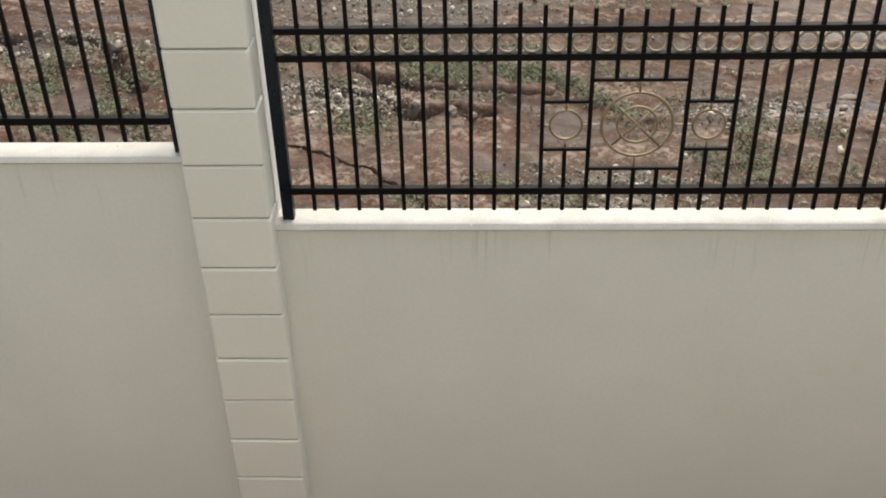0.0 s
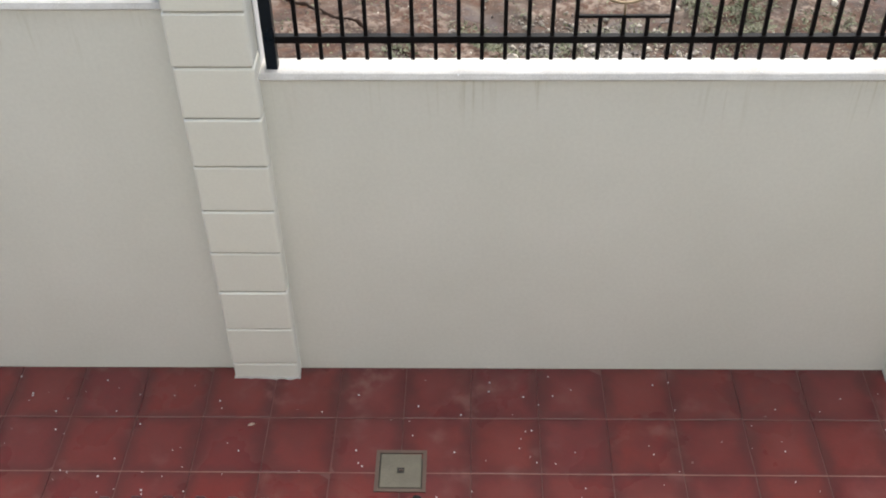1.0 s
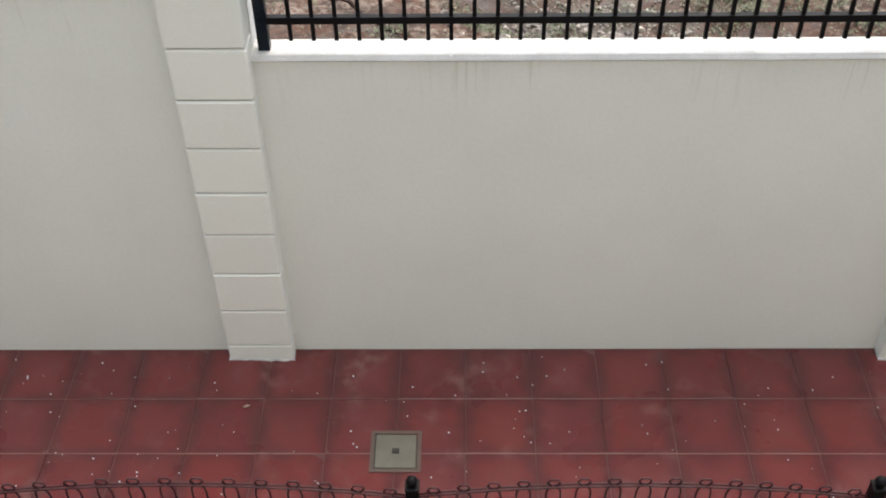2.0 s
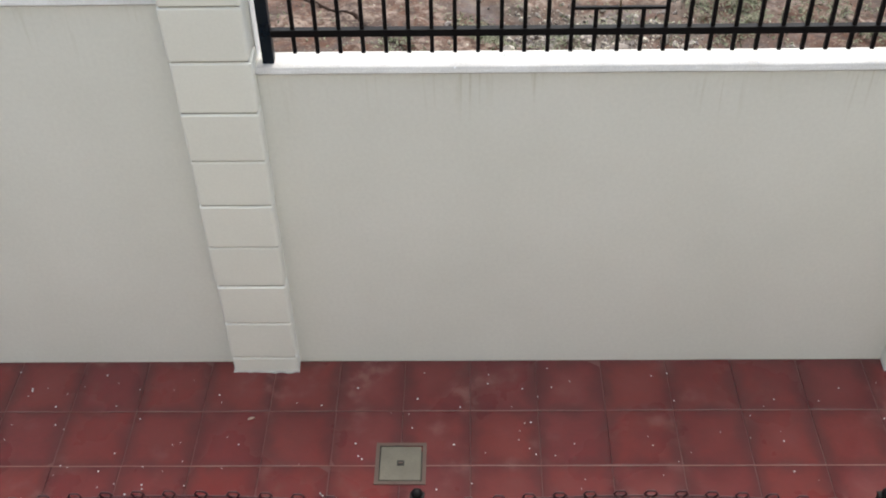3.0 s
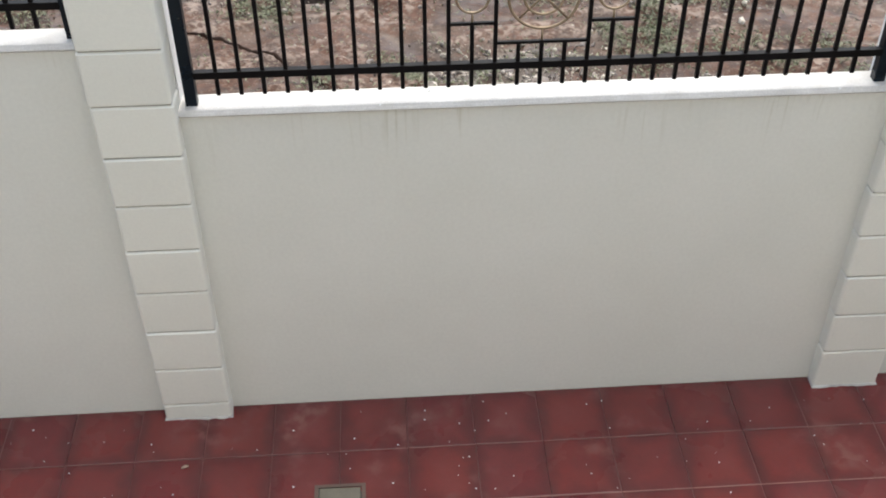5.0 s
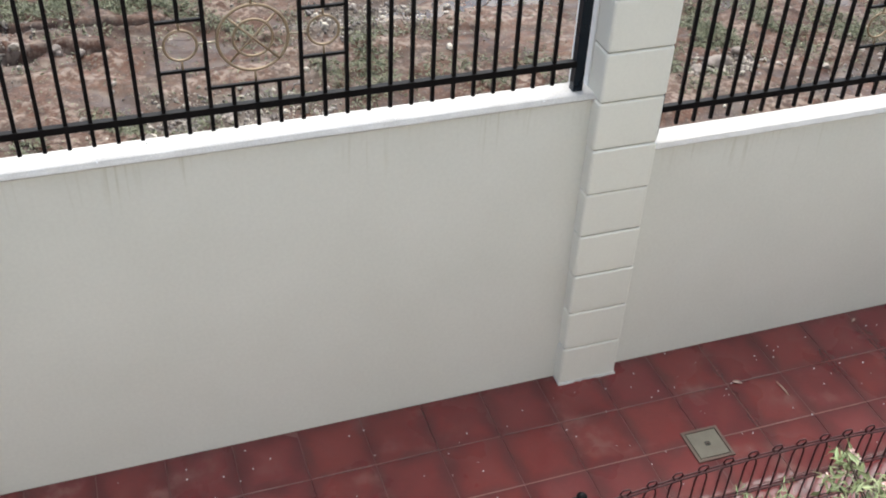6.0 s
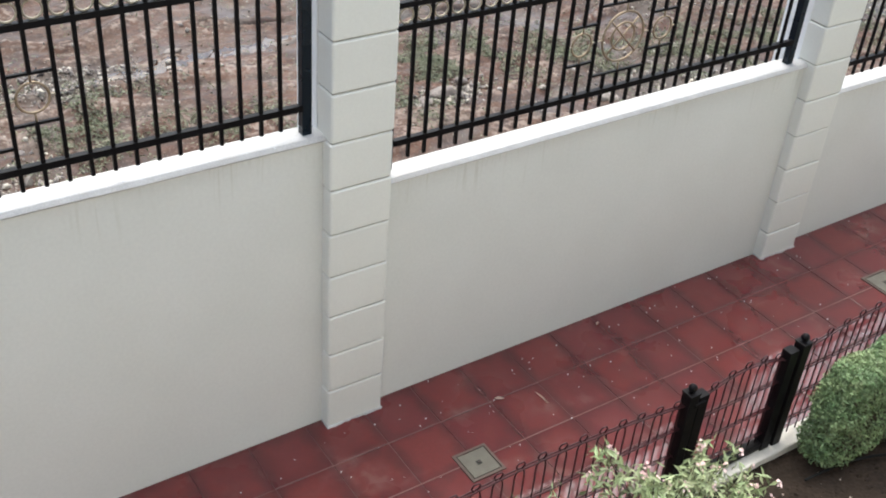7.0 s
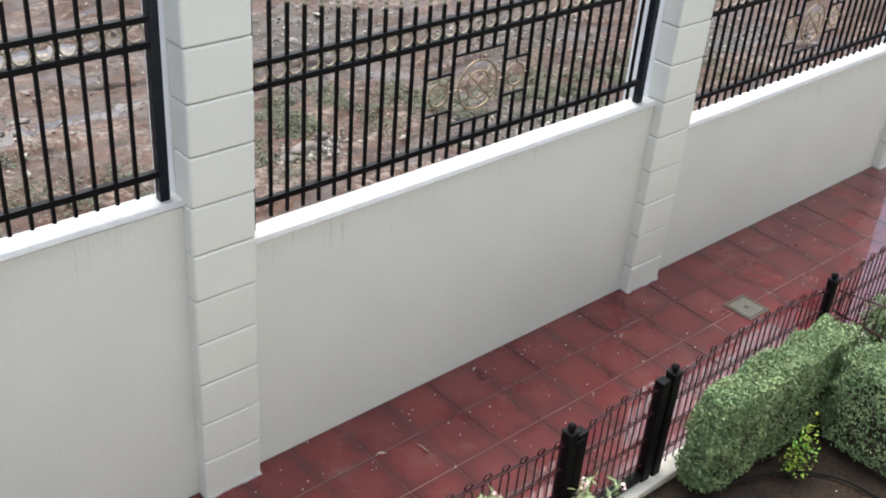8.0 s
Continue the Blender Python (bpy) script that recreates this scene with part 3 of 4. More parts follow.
# ---- iron railing panel between the pillars ----
def railing(cx, cb):
    """One railing panel; local origin over the panel's middle at the coping's underside."""
    r = empty("railing_panel", (cx, 0.046, cb), "black iron railing panel with gold rings standing on the coping", "railing", "railing panels on the wall")
    half, pitch = 1.713, 0.1125
    for s in (-1, 1):
        bm = bmesh.new()
        mid = s * half + (0.014 if s > 0 else 0.0)
        box(bm, mid - 0.029, mid + 0.029, -0.012, 0.042, 0.012 if s < 0 else 0.008, 1.62, 0.004)
        part("post", bm, M_BLUEIRON, r)
    for z, hh, name in ((0.188, 0.019, "bottom_rail"), (0.900, 0.017, "lower_band_rail"), (1.033, 0.016, "upper_band_rail")):
        bm = bmesh.new()
        box(bm, -half + 0.03, half - 0.012, -0.019, 0.019, z - hh, z + hh, 0.003)
        part(name, bm, M_IRON, r)

    def bar(x, z0, z1):
        bm = bmesh.new()
        box(bm, x - 0.0100, x + 0.0100, -0.0100, 0.0100, z0, z1, 0.002)
        return part("bar", bm, M_IRON, r)

    for k in range(-14, 15):
        x = k * pitch
        top = 1.127 + 0.1 * x * x
        if k in (-1, 0, 1):
            spans = ((0.072, 0.308), (0.78, top))
        elif abs(k) == 3:
            spans = ((0.072, 0.415), (0.669, top))
        else:
            spans = ((0.072, top),)
        for z0, z1 in spans:
            b = bar(x, z0, z1)
        bm = bmesh.new()
        turned(bm, ((0.010, 0), (0.016, 0.006), (0.016, 0.014), (0.009, 0.020), (0.009, 0.028), (0.017, 0.034), (0.017, 0.044),
                    (0.008, 0.052), (0.014, 0.075), (0.011, 0.105), (0.001, 0.150)), (x, 0, top), 8)
        part("finial", bm, M_PALEGOLD, b, "gold spear finial")
    # frames round the medallions
    for x0, x1, z in ((-0.216, 0.216, 0.308), (-0.216, 0.216, 0.780), (-0.441, -0.234, 0.415), (-0.441, -0.234, 0.669), (0.234, 0.441, 0.415), (0.234, 0.441, 0.669)):
        bm = bmesh.new()
        box(bm, x0, x1, -0.009, 0.009, z - 0.008, z + 0.008, 0.002)
        part("cross_bar", bm, M_IRON, r)

    def ring(cxx, z, rad, thick, name, mt):
        bm = bmesh.new()
        n = 36 if rad > 0.06 else 20
        tube(bm, [(cxx + rad * math.cos(6.28319 * k / n), 0, z + rad * math.sin(6.28319 * k / n)) for k in range(n)], thick, 6, True)
        return part(name, bm, mt, r)

    def stick(a, b, mt=M_GOLD, rad=0.006):
        bm = bmesh.new()
        tube(bm, [a, b], rad, 6)
        part("spoke", bm, mt, r)

    zc = 0.546
    ring(0, zc, 0.168, 0.008, "medallion_ring", M_GOLD)
    ring(0, zc, 0.094, 0.007, "medallion_ring", M_GOLD)
    q = 0.168 * 0.7071
    stick((-q, 0.004, zc - q), (q, 0.004, zc + q))
    stick((-q, -0.004, zc + q), (q, -0.004, zc - q))
    stick((0, 0, zc + 0.168), (0, 0, 0.780))
    stick((0, 0, zc - 0.168), (0, 0, 0.308))
    for s in (-1, 1):
        stick((s * 0.168, 0, zc), (s * (3 * pitch - 0.076), 0, zc), M_PALEGOLD)
        stick((s * (3 * pitch + 0.076), 0, zc), (s * 0.441, 0, zc), M_PALEGOLD)
        ring(s * 3 * pitch, zc, 0.076, 0.007, "small_ring", M_GOLD)
        stick((s * 3 * pitch, 0, zc + 0.076), (s * 3 * pitch, 0, 0.669))
        stick((s * 3 * pitch, 0, zc - 0.076), (s * 3 * pitch, 0, 0.415))
    for k in range(-15, 15):
        ring((k + 0.5) * pitch, 0.9665, 0.044, 0.006, "band_ring", M_PALEGOLD)
    return r


first = railing(*BAYS[1])
for cx, cb in (BAYS[0], BAYS[2], BAYS[3]):
    copy_thing(first, Matrix.Translation((cx, 0.046, cb)))

# ---- manhole covers in the path ----
def manhole(x, y, size):
    m = empty("manhole_cover", (x, y, fz(x)), "square grey cement manhole cover set in the red path", "manhole cover", "manhole covers in the path")
    bm = bmesh.new()
    for a in ((-0.148, 0.148, 0.126, 0.148), (-0.148, 0.148, -0.148, -0.126), (-0.148, -0.126, -0.126, 0.126), (0.126, 0.148, -0.126, 0.126)):
        box(bm, a[0], a[1], a[2], a[3], -0.02, 0.007)
    part("frame", bm, M_RIM, m, "worn cement frame")
    bm = bmesh.new()
    box(bm, -0.1258, 0.1258, -0.1258, 0.1258, -0.02, 0.0015)
    part("gap", bm, M_DARK, m)
    bm = bmesh.new()
    box(bm, -0.119, 0.119, -0.119, 0.119, -0.02, 0.008, 0.004)
    lid = part("lid", bm, M_LID, m)
    # a near-black plate stands in for the shaded depth of the key hole
    bm = bmesh.new()
    box(bm, -0.021, 0.021, -0.019, 0.019, -0.01, 0.0095)
    part("key_plate", bm, M_DARK, lid, "dark plate standing in for the key hole")
    bm = bmesh.new()
    box(bm, -0.012, 0.012, -0.004, 0.004, 0.0, 0.014, 0.002)
    part("key_bar", bm, M_RIM, lid)
    m.scale = (size, size, 1)


for mx, my, size in ((0.859, -0.79, 0.98), (4.467, -0.832, 0.85), (8.49, -0.821, 0.94)):
    manhole(mx, my, size)

# ---- low garden fence ----
FY = -1.645
GATE = (5.31, 6.262)
POSTS = (-5.35, -3.23, -1.11, 1.01, 3.13, 5.31, 6.262, 8.10, 10.15, 12.2, 14.25)


def fence_post(x, a):
    p = empty("fence_post", (x, FY, fz(x)), "black square steel fence post with a ball top", "fence post", "posts of the garden fence")
    bm = bmesh.new()
    box(bm, -a, a, -a, a, -0.02, 0.875, 0.005)
    part("shaft", bm, M_IRON, p)
    bm = bmesh.new()
    box(bm, -a - 0.003, a + 0.003, -a - 0.003, a + 0.003, 0.875, 0.888, 0.004)
    part("cap", bm, M_IRON, p)
    bm = bmesh.new()
    turned(bm, [(0.012, 0.886), (0.012, 0.894)] + [(0.027 * math.sin(a), 0.917 - 0.027 * math.cos(a)) for a in np.linspace(0.45, 3.05, 9)], n=12)
    part("ball", bm, M_IRON, p)
    return p


def picket(bm, x, low, neck):
    """A hairpin of wire: two legs that close at the top wire and open into a flat-topped loop."""
    h = 0.033
    left = [(h, low), (h, neck - 0.050), (0.027, neck - 0.022), (0.010, neck), (0.029, neck + 0.026), (0.017, neck + 0.047)]
    pts = [(x - a, 0, z) for a, z in left] + [(x + a, 0, z) for a, z in left[::-1]]
    tube(bm, pts, 0.0050, 5)


def wire_panel(owner, x0, x1, rise, n):
    """Looped pickets and level wires between x0 and x1, the top wire bowed up by rise."""
    mid, half = (x0 + x1) / 2, (x1 - x0) / 2

    def neck(x):
        return 0.800 + rise * (1 - ((x - mid) / half) ** 2)

    bm = bmesh.new()
    for dy in (-0.008, 0.008):
        tube(bm, [(x, dy, neck(x)) for x in np.linspace(x0, x1, 17)], 0.0052, 5)
    part("top_wire", bm, M_WIRE, owner)
    for z in (0.62, 0.40, 0.18):
        bm = bmesh.new()
        for dy in (-0.008, 0.008):
            tube(bm, [(x0, dy, z), (x1, dy, z)], 0.0052, 5)
        part("level_wire", bm, M_WIRE, owner)
    for k in range(n):
        x = x0 + (k + 0.5) * (x1 - x0) / n
        bm = bmesh.new()
        picket(bm, x, 0.045, neck(x))
        part("picket", bm, M_WIRE, owner)


for x in POSTS:
    fence_post(x, 0.038 if x in GATE else 0.031)
for xa, xb in zip(POSTS, POSTS[1:]):
    if (xa, xb) == GATE:
        continue
    pa = empty("garden_fence", ((xa + xb) / 2, FY, fz((xa + xb) / 2)), "low looped-wire garden fence panel in dark maroon", "fence", "panels of the garden fence")
    w = (xb - xa) / 2 - 0.03
    wire_panel(pa, -w, w, 0.09, 15 if xa == 1.01 else round(2 * w / 0.146))

side = empty("garden_fence", (8.135, -2.72, fz(8.1)), "low looped-wire fence panel dividing two garden beds", "fence", "panels of the garden fence")
side.rotation_euler = (0, 0, radians(90))
wire_panel(side, -1.03, 1.03, 0.09, 14)
fence_post(8.135, 0.031).location.y = -3.79

gate = empty("garden_gate", (5.73, FY, fz(5.7)), "closed low looped-wire garden gate with black stiles", "gate")
for x, top in ((-0.333, 0.84), (0.425, 0.865)):
    bm = bmesh.new()
    box(bm, x - 0.040, x + 0.040, -0.035, 0.035, 0.035, top, 0.004)
    part("stile", bm, M_IRON, gate)
bm = bmesh.new()
box(bm, -0.293, 0.385, -0.028, 0.028, 0.045, 0.105, 0.004)
part("bottom_rail", bm, M_IRON, gate)
wire_panel(gate, -0.293, 0.385, 0.07, 5)
bm = bmesh.new()
box(bm, -0.41, -0.325, -0.045, -0.03, 0.78, 0.81, 0.004)
part("latch", bm, M_IRON, gate)


# ---- plants ----
def leaves(name, centres, normals, size, slim, mt, seed, fold=0.25, jitter=0.9):
    """Many small folded leaves, two faces each, at the given places."""
    rg = np.random.default_rng(seed)
    verts, faces = [], []
    for c, nrm in zip(centres, normals):
        nrm = Vector(nrm) + Vector(rg.normal(0, jitter, 3))
        nrm.normalize()
        d = nrm.cross(Vector(rg.normal(0, 1, 3))).normalized()
        s = d.cross(nrm)
        ln = size * rg.uniform(0.6, 1.35)
        w = ln * slim
        c = Vector(c)
        i = len(verts)
        verts += [tuple(c - d * ln * 0.5), tuple(c + s * w * 0.5 + nrm * w * fold), tuple(c + d * ln * 0.5), tuple(c - s * w * 0.5 + nrm * w * fold)]
        faces += [(i, i + 1, i + 2), (i, i + 2, i + 3)]
    return raw(name, verts, faces, mt)


def hedge(cx, cy, lx, ly, h, count, seed, lab):
    """A clipped hedge: a dark twig mass inside a thick shell of leaves with an uneven face."""
    rg = np.random.default_rng(seed)
    hd = empty("hedge", (cx, cy, fz(cx) - 0.04), lab, "hedge", "hedges along the garden fence")
    cs, ns = [], []
    while len(cs) < count:
        f = rg.random()
        u, v, q = rg.uniform(-1, 1, 3)
        if f < 0.36:
            p, nrm = [u, v, 1], (0, 0, 1)
        elif f < 0.80:
            p, nrm = [u, -1 if rg.random() < 0.6 else 1, q], (0, -1, 0.3)
        else:
            p, nrm = [-1 if rg.random() < 0.75 else 1, v, q], (-1, 0, 0.3)
        if f >= 0.36 and q < 0.1 and rg.random() < 0.45:
            continue
        e = Vector(p)
        k = (abs(e.x) ** 6 + abs(e.y) ** 6 + abs(e.z) ** 6) ** (1 / 6)
        e /= k
        w = 0.89 + 0.15 * noise.noise(Vector((e.x * lx * 2.5 + seed, e.y * ly * 3.5, e.z * h * 3))) + rg.normal(0, 0.035)
        w = min(w, 1.06) - 0.14 * rg.random() ** 3
        cs.append((e.x * lx / 2 * (0.5 + w / 2), e.y * ly / 2 * w, h / 2 + e.z * h / 2 * (0.3 + 0.7 * w)))
        ns.append(nrm)
    crown = leaves("foliage", cs, ns, 0.026, 0.5, M_HEDGE, seed)
    crown.parent = hd
    tagged(crown, kind="stuff")
    bm = bmesh.new()
    bmesh.ops.create_cube(bm, size=1)
    bmesh.ops.subdivide_edges(bm, edges=bm.edges[:], cuts=5, use_grid_fill=True)
    for v in bm.verts:
        w = 0.86 + 0.10 * noise.noise(v.co * 5 + Vector((seed, 0, 0)))
        v.co = Vector((v.co.x * (lx - 0.14) * w, v.co.y * (ly - 0.08) * w, (v.co.z * w * 0.90 + 0.43) * h))
    part("twig_core", bm, M_TWIG, hd, "brown inner twigs")


hedge(7.19, -1.895, 1.80, 0.34, 0.80, 36000, 3, "clipped grey-green hedge beside the garden fence")
hedge(7.80, -2.74, 0.66, 1.42, 0.80, 34000, 5, "broad clipped green hedge at the end of the bed")
hedge(9.24, -2.36, 1.98, 1.24, 0.74, 36000, 8, "clipped green hedge beyond the dividing fence")


def shrub(base, tips, name, lab, leaf_mt, leaf_len, slim, per_tip, seed, flowers=0):
    """A loose shrub: bent stems from one base, whorls of leaves towards each tip, a few blossoms."""
    rg = np.random.default_rng(seed)
    b = Vector(base)
    sh = empty(name, base, lab, "shrub")
    cs, ns, fl = [], [], []
    for t in tips:
        t = Vector(t) - b
        mid = t * 0.5 + Vector((0, 0, t.length * 0.12)) + Vector(rg.normal(0, 0.02, 3))
        pts = [Vector((0, 0, -0.03)), mid * 0.55, mid, (mid + t) * 0.5 + Vector((0, 0, 0.02)), t]
        bm = bmesh.new()
        tube(bm, pts, [0.008, 0.0065, 0.005, 0.004, 0.002], 5)
        part("stem", bm, M_TWIG, sh)
        for k in range(per_tip):
            u = rg.random() ** 0.6
            p = mid.lerp(t, u) + Vector(rg.normal(0, 0.035, 3))
            cs.append(tuple(p))
            ns.append((0, -0.4, 1))
        for k in range(flowers):
            c = t + Vector(rg.normal(0, 0.03, 3))
            for _ in range(5):
                fl.append(tuple(c + Vector(rg.normal(0, 0.012, 3))))
    lv = leaves("foliage", cs, ns, leaf_len, slim, leaf_mt, seed, 0.15, 0.8)
    lv.parent = sh
    tagged(lv, kind="stuff")
    if fl:
        f = leaves("blossom", fl, [(0, -0.3, 1)] * len(fl), 0.026, 0.75, M_PETAL, seed + 1, 0.2, 0.6)
        f.parent = sh
        tagged(f, "pale pink blossoms")
    return sh


rs = np.random.default_rng(21)
tips = [(4.44, -1.80, 1.06), (4.50, -1.82, 0.98), (4.36, -1.84, 0.93)]
tips += [(rs.uniform(4.6, 5.35), rs.uniform(-2.1, -1.76), rs.uniform(0.50, 0.80)) for _ in range(22)]
tips += [(rs.uniform(5.3, 5.7), rs.uniform(-2.2, -1.9), rs.uniform(0.25, 0.5)) for _ in range(8)]
shrub((4.85, -2.05, fz(4.8) - 0.03), tips, "oleander_bush", "loose oleander bush with narrow leaves and pink blossoms", M_OLEANDER, 0.072, 0.25, 40, 7, 1)
tips = [(rs.uniform(3.66, 4.28), rs.uniform(-2.02, -1.80), rs.uniform(0.62, 0.88)) for _ in range(22)]
shrub((4.05, -1.98, fz(4.0) - 0.03), tips, "fine_leaved_bush", "fine-leaved green bush beside the garden fence", M_HEDGE, 0.05, 0.14, 80, 9)
tips = [(7.04 + 0.09 * u + rs.normal(0, 0.03), -2.23 + rs.normal(0, 0.035), 0.08 + 0.34 * u) for u in np.linspace(0, 1, 14)]
shrub((7.07, -2.22, fz(7) - 0.02), tips, "yellow_shoot", "young yellow-green shoot in the bare soil", M_YELLOW, 0.030, 0.5, 20, 11)

# small dry things fallen on the path: place, turn, length, width
LITTER = ((-0.042, -0.465, 20, 0.045, 0.022), (4.925, -0.412, 150, 0.065, 0.028), (5.185, -0.545, 95, 0.13, 0.012), (6.05, -0.10, 30, 0.05, 0.02))

# ---- irrigation hose on the soil ----
bm = bmesh.new()
tube(bm, [(6.20 + 1.12 * math.sin(1.62 * u), -2.00 - 0.08 * u - 0.72 * u ** 2.4, fz(6.8) + 0.014 + 0.010 * math.sin(9 * u)) for u in np.linspace(0, 1, 28)], 0.009, 8)
tagged(part("hose", bm, M_HOSE), "thin black irrigation hose lying on the soil", "hose")

# ---- rubble and weeds on the lot ----
rg = np.random.default_rng(4)


def fallen_leaf(x, y, turn, length, width, lab, mt):
    """A curled dry leaf lying on the path."""
    bm = bmesh.new()
    rows = []
    for u in np.linspace(0, 1, 7):
        w = width * math.sin(3.14159 * min(max(u, 0.04), 0.97)) ** 0.7
        rows.append([bm.verts.new(((u - 0.5) * length, k * w / 2, 0.003 + 0.006 * abs(k) + 0.004 * math.sin(3 * u))) for k in (-1, 0, 1)])
    for a, b in zip(rows, rows[1:]):
        for k in (0, 1):
            bm.faces.new((a[k], b[k], b[k + 1], a[k + 1])).smooth = True
    bmesh.ops.solidify(bm, geom=bm.faces[:], thickness=0.0008)
    ob = part("fallen_leaf", bm, mt)
    ob.matrix_world = pose(x, y, fz(x) + 0.001, 0, 0, turn)
    tagged(ob, lab, "leaf", "fallen leaves on the path")


for lx, ly, turn, ln, wd in LITTER:
    fallen_leaf(lx, ly, turn, ln, wd, "small pale dry leaf lying on the wet red path", M_DEADLEAF)
ICO = bmesh.new()
bmesh.ops.create_icosphere(ICO, subdivisions=1, radius=1)
iv, ifc = [v.co.copy() for v in ICO.verts], [[v.index for v in f.verts] for f in ICO.faces]
ICO.free()
verts, faces = [], []
for k in range(24000):
    if k % 4:
        px, py, pr = STONY[rg.integers(len(STONY))]
        x, y = px + rg.normal(0, pr), py + rg.normal(0, pr * 0.45)
    else:
        x, y = rg.uniform(-4, 15), rg.uniform(0.3, 8)
    if y < 0.2 or silt(x, y) < rg.random() * 0.4 - 0.06:
        continue
    s = min(0.005 + 0.0075 * rg.exponential(), 0.06)
    sc, c = rg.uniform(0.6, 1.3, 3) * s, Vector((x, y, lot_z(x, y) + s * 0.1))
    turn = Euler(rg.uniform(0, 6, 3)).to_matrix()
    i = len(verts)
    verts += [tuple(c + turn @ Vector((v.x * sc[0], v.y * sc[1], v.z * sc[2] * 0.7)) * rg.uniform(0.8, 1.15)) for v in iv]
    faces += [tuple(i + q for q in f) for f in ifc]
tagged(raw("rubble", verts, faces, M_STONE), "scattered grey and pale rubble stones on the mud", "stones", kind="stuff")

share = np.array([r * r for _, _, r in WEEDY])
share /= share.sum()
cs = []
while len(cs) < 44000:
    px, py, pr = WEEDY[rg.choice(len(WEEDY), p=share)]
    x, y = px + rg.normal(0, pr * 0.7), py + rg.normal(0, pr * 0.42)
    if rg.random() < 0.12:
        x, y = rg.uniform(-4, 12), rg.uniform(1.5, 6.5)
    if y < 0.2 or noise.noise(Vector((x * 2.6, y * 2.6, 3))) < rg.normal(0.05, 0.12):
        continue
    cs.append((x, y, lot_z(x, y) + 0.004 + 0.05 * rg.random() ** 2))
tagged(leaves("weeds", cs, [(0, 0, 1)] * len(cs), 0.036, 0.40, M_GRASS, 14, 0.2, 0.55), "low straggling grey-green weeds in patches", "weeds", kind="stuff")

# ---- larger rocks lying on the mud ----
def rock(x, y, w, d, h, turn, seed):
    bm = bmesh.new()
    bmesh.ops.create_icosphere(bm, subdivisions=3, radius=1)
    for v in bm.verts:
        k = 1 + 0.28 * noise.fractal(v.co * 1.3 + Vector((seed, 0, 0)), 0.8, 2.0, 4)
        v.co = Vector((v.co.x * w * k, v.co.y * d * k, v.co.z * h * k))
    for f in bm.faces:
        f.smooth = True
    ob = part("rock", bm, M_ROCK)
    ob.matrix_world = pose(x, y, lot_z(x, y) + h * 0.35, 0, 0, turn)
    tagged(ob, "weathered grey-brown rock half sunk in the mud", "rock", "rocks on the muddy lot")


for seed, row in enumerate(((6.82, 3.23, 0.17, 0.08, 0.07, 10), (6.55, 3.12, 0.09, 0.07, 0.05, 60), (2.45, 2.95, 0.08, 0.05, 0.035, 0), (0.95, 4.30, 0.06, 0.05, 0.045, 30),
                            (1.15, 4.22, 0.045, 0.04, 0.035, 80), (-2.75, 5.45, 0.07, 0.06, 0.05, 20), (-2.35, 5.30, 0.06, 0.05, 0.045, 70), (4.75, 5.0, 0.10, 0.05, 0.03, 5), (7.1, 3.35, 0.07, 0.05, 0.04, 130))):
    rock(*row, seed * 7.3)

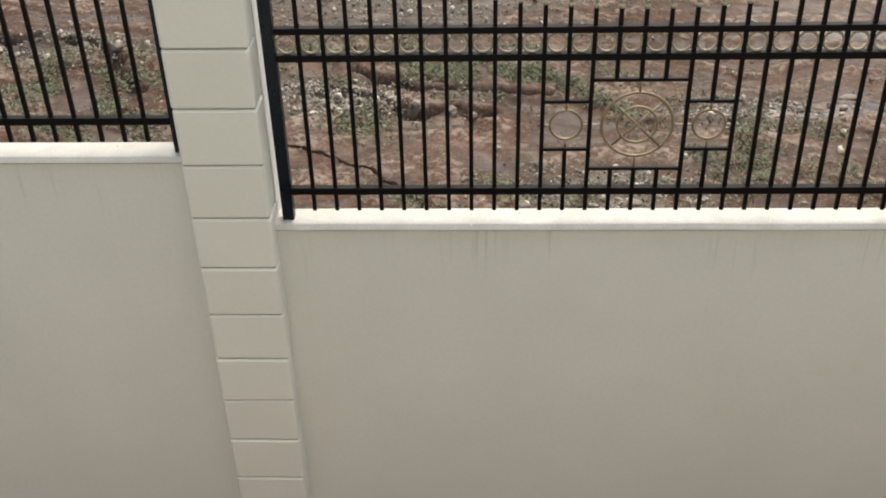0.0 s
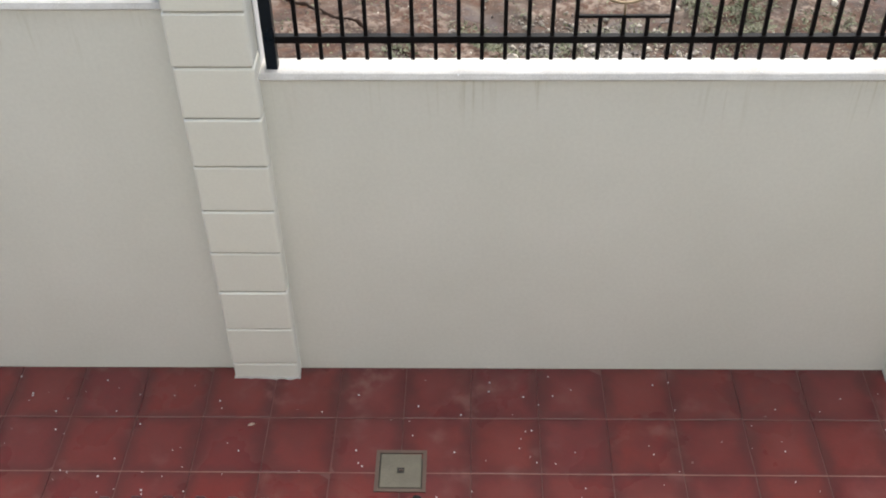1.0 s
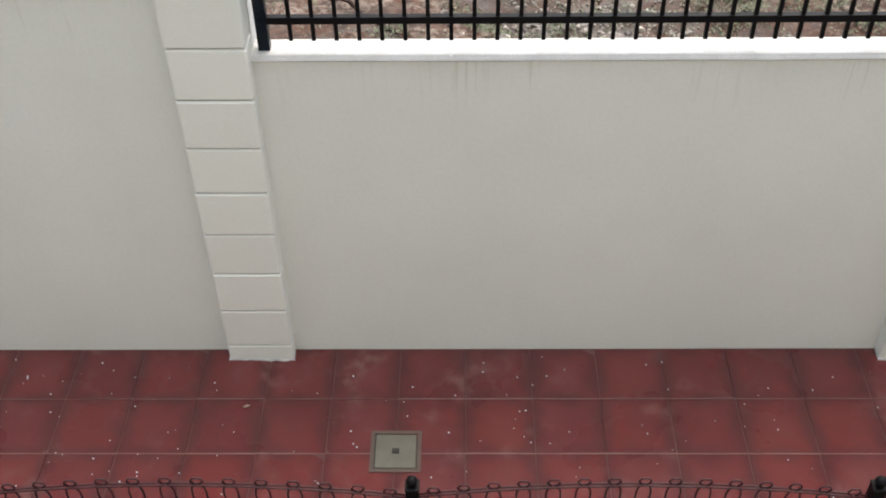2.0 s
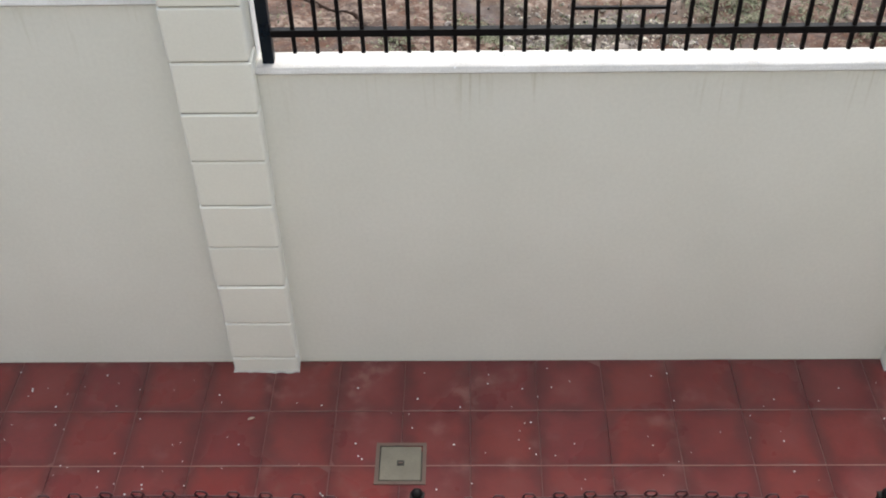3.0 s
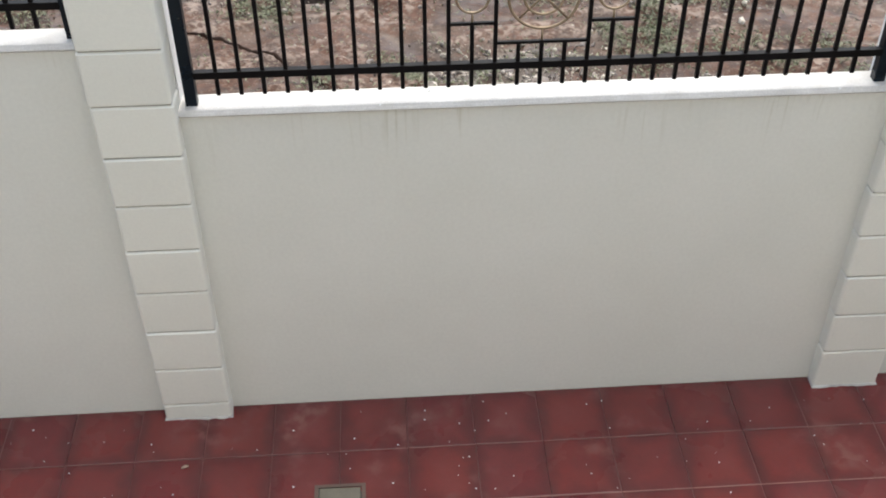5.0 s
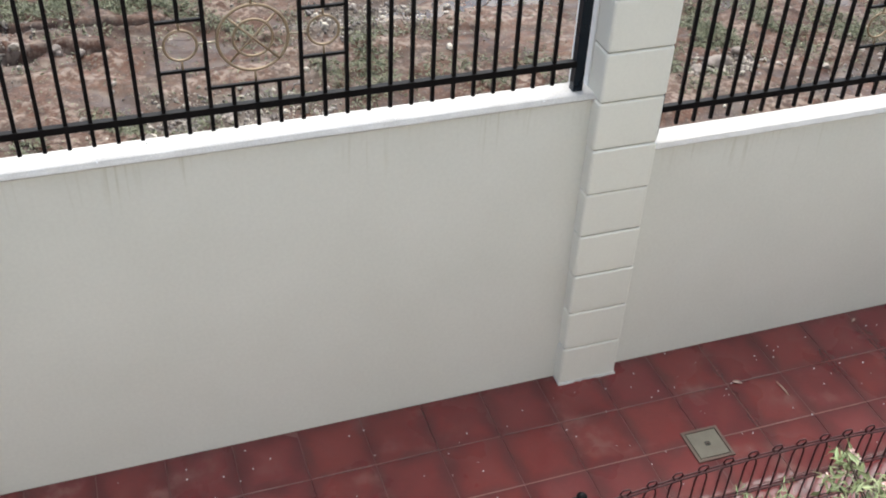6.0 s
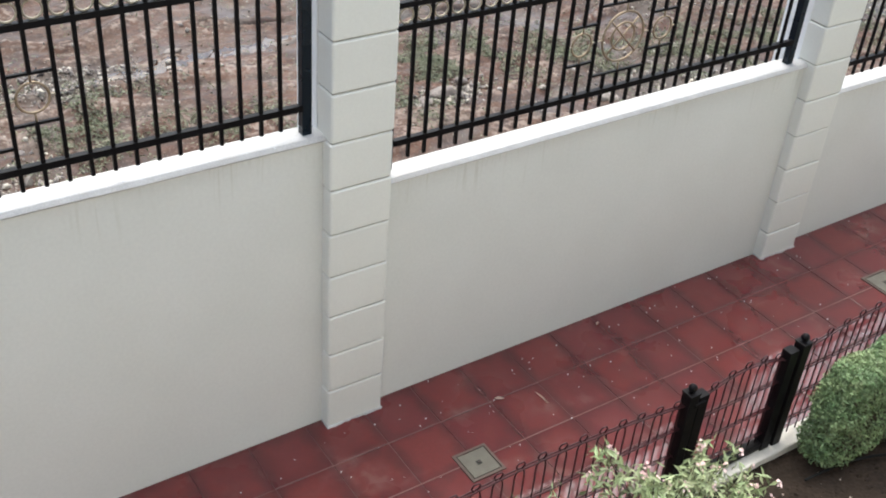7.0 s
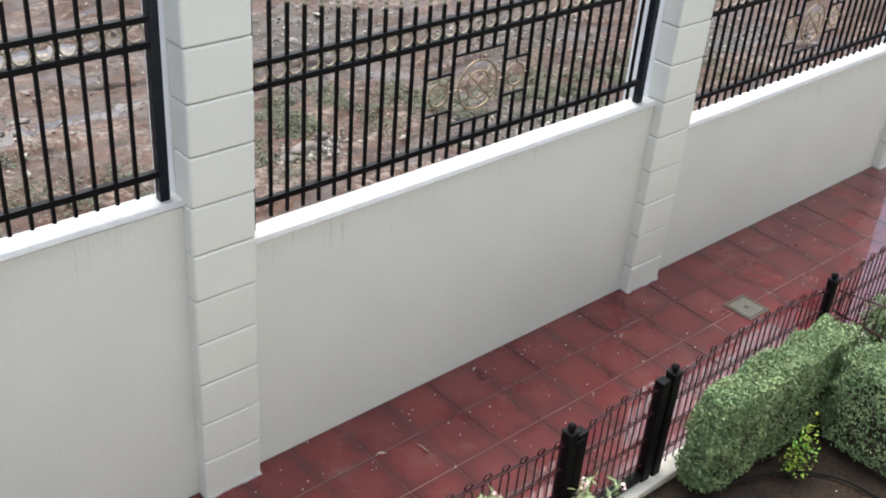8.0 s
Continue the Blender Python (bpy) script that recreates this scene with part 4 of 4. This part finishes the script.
# ---- clods and pale bits on the garden soil ----
for name, count, size, mt, lab in (("soil_clods", 1600, 0.012, M_SOIL, "loose crumbs of dark soil"), ("soil_litter", 150, 0.005, M_DEADLEAF, "pale dry bits on the soil")):
    verts, faces = [], []
    for k in range(count):
        x, y = rg.uniform(5.2, 8.2), rg.uniform(-3.4, -1.78)
        s = size * rg.uniform(0.4, 1.3)
        z = fz(x) - 0.03 + 0.05 * noise.fractal(Vector((x * 1.7, y * 1.7, 9.0)), 1.0, 2.0, 4)
        sc, c, i = rg.uniform(0.6, 1.4, 3) * s, Vector((x, y, z)), len(verts)
        verts += [tuple(c + Vector((v.x * sc[0], v.y * sc[1], v.z * sc[2] * 0.6))) for v in iv]
        faces += [tuple(i + q for q in f) for f in ifc]
    tagged(raw(name, verts, faces, mt), lab, "soil", kind="stuff")

# ---- hailstones lying about ----
verts, faces = [], []
for k in range(520):
    if k < 430:
        x, y = rg.uniform(-3, 12), rg.uniform(-1.58, -0.02)
        z = fz(x)
    else:
        i = rg.integers(4)
        cx, cb = BAYS[i]
        x, y, z = cx + rg.uniform(-1.6, 1.6), rg.uniform(-0.03, 0.1), cb + 0.018
    s = rg.uniform(0.002, 0.0055)
    i, c = len(verts), Vector((x, y, z + s * 0.7))
    verts += [tuple(c + Vector((v.x * s * 1.2, v.y * s, v.z * s * 0.8))) for v in iv]
    faces += [tuple(i + q for q in f) for f in ifc]
tagged(raw("hailstones", verts, faces, M_HAIL, True), "small white hailstones lying on the path and coping", "hailstones", kind="stuff")


# ---- pavers: one piece each, a few shared meshes ----
def paver_mesh(k):
    bm = bmesh.new()
    h = 0.1972
    box(bm, -h, h, -h, h, -0.03, 0.0, 0.0022)
    for v in bm.verts:
        if v.co.z > -0.01:
            v.co.z += 0.0012 * math.sin(k * 2.1 + v.co.x * 9) + 0.001 * math.cos(k * 1.3 + v.co.y * 8)
    return mesh_of(bm, "paver", M_TILE)


PAVERS = [paver_mesh(k) for k in range(6)]
for c in range(-14, 34):
    for r in range(4):
        x, y = 1.257 + 0.4 * (c + 0.5), -0.003 - 0.4 * (r + 0.5)
        ob = piece("paver", PAVERS[(c * 7 + r * 5) % 6], floor, (x + random.uniform(-0.002, 0.002), y, fz(x) + random.uniform(-0.0015, 0.0015)))
        ob.rotation_euler = (0, radians(-0.25), radians(random.uniform(-0.4, 0.4)))

# pale mortar lines along the path, between the rows of pavers
for r, wide in ((1, 0.0020), (2, 0.0034), (3, 0.0026)):
    bm = bmesh.new()
    y = -0.003 - 0.4 * r
    box(bm, -4.4, 14.9, y - wide, y + wide, -0.008, 0.0005)
    for v in bm.verts:
        v.co.z += fz(v.co.x)
    part("mortar_line", bm, M_PALEGROUT if r == 2 else M_MIDGROUT, floor, "pale mortar joint")
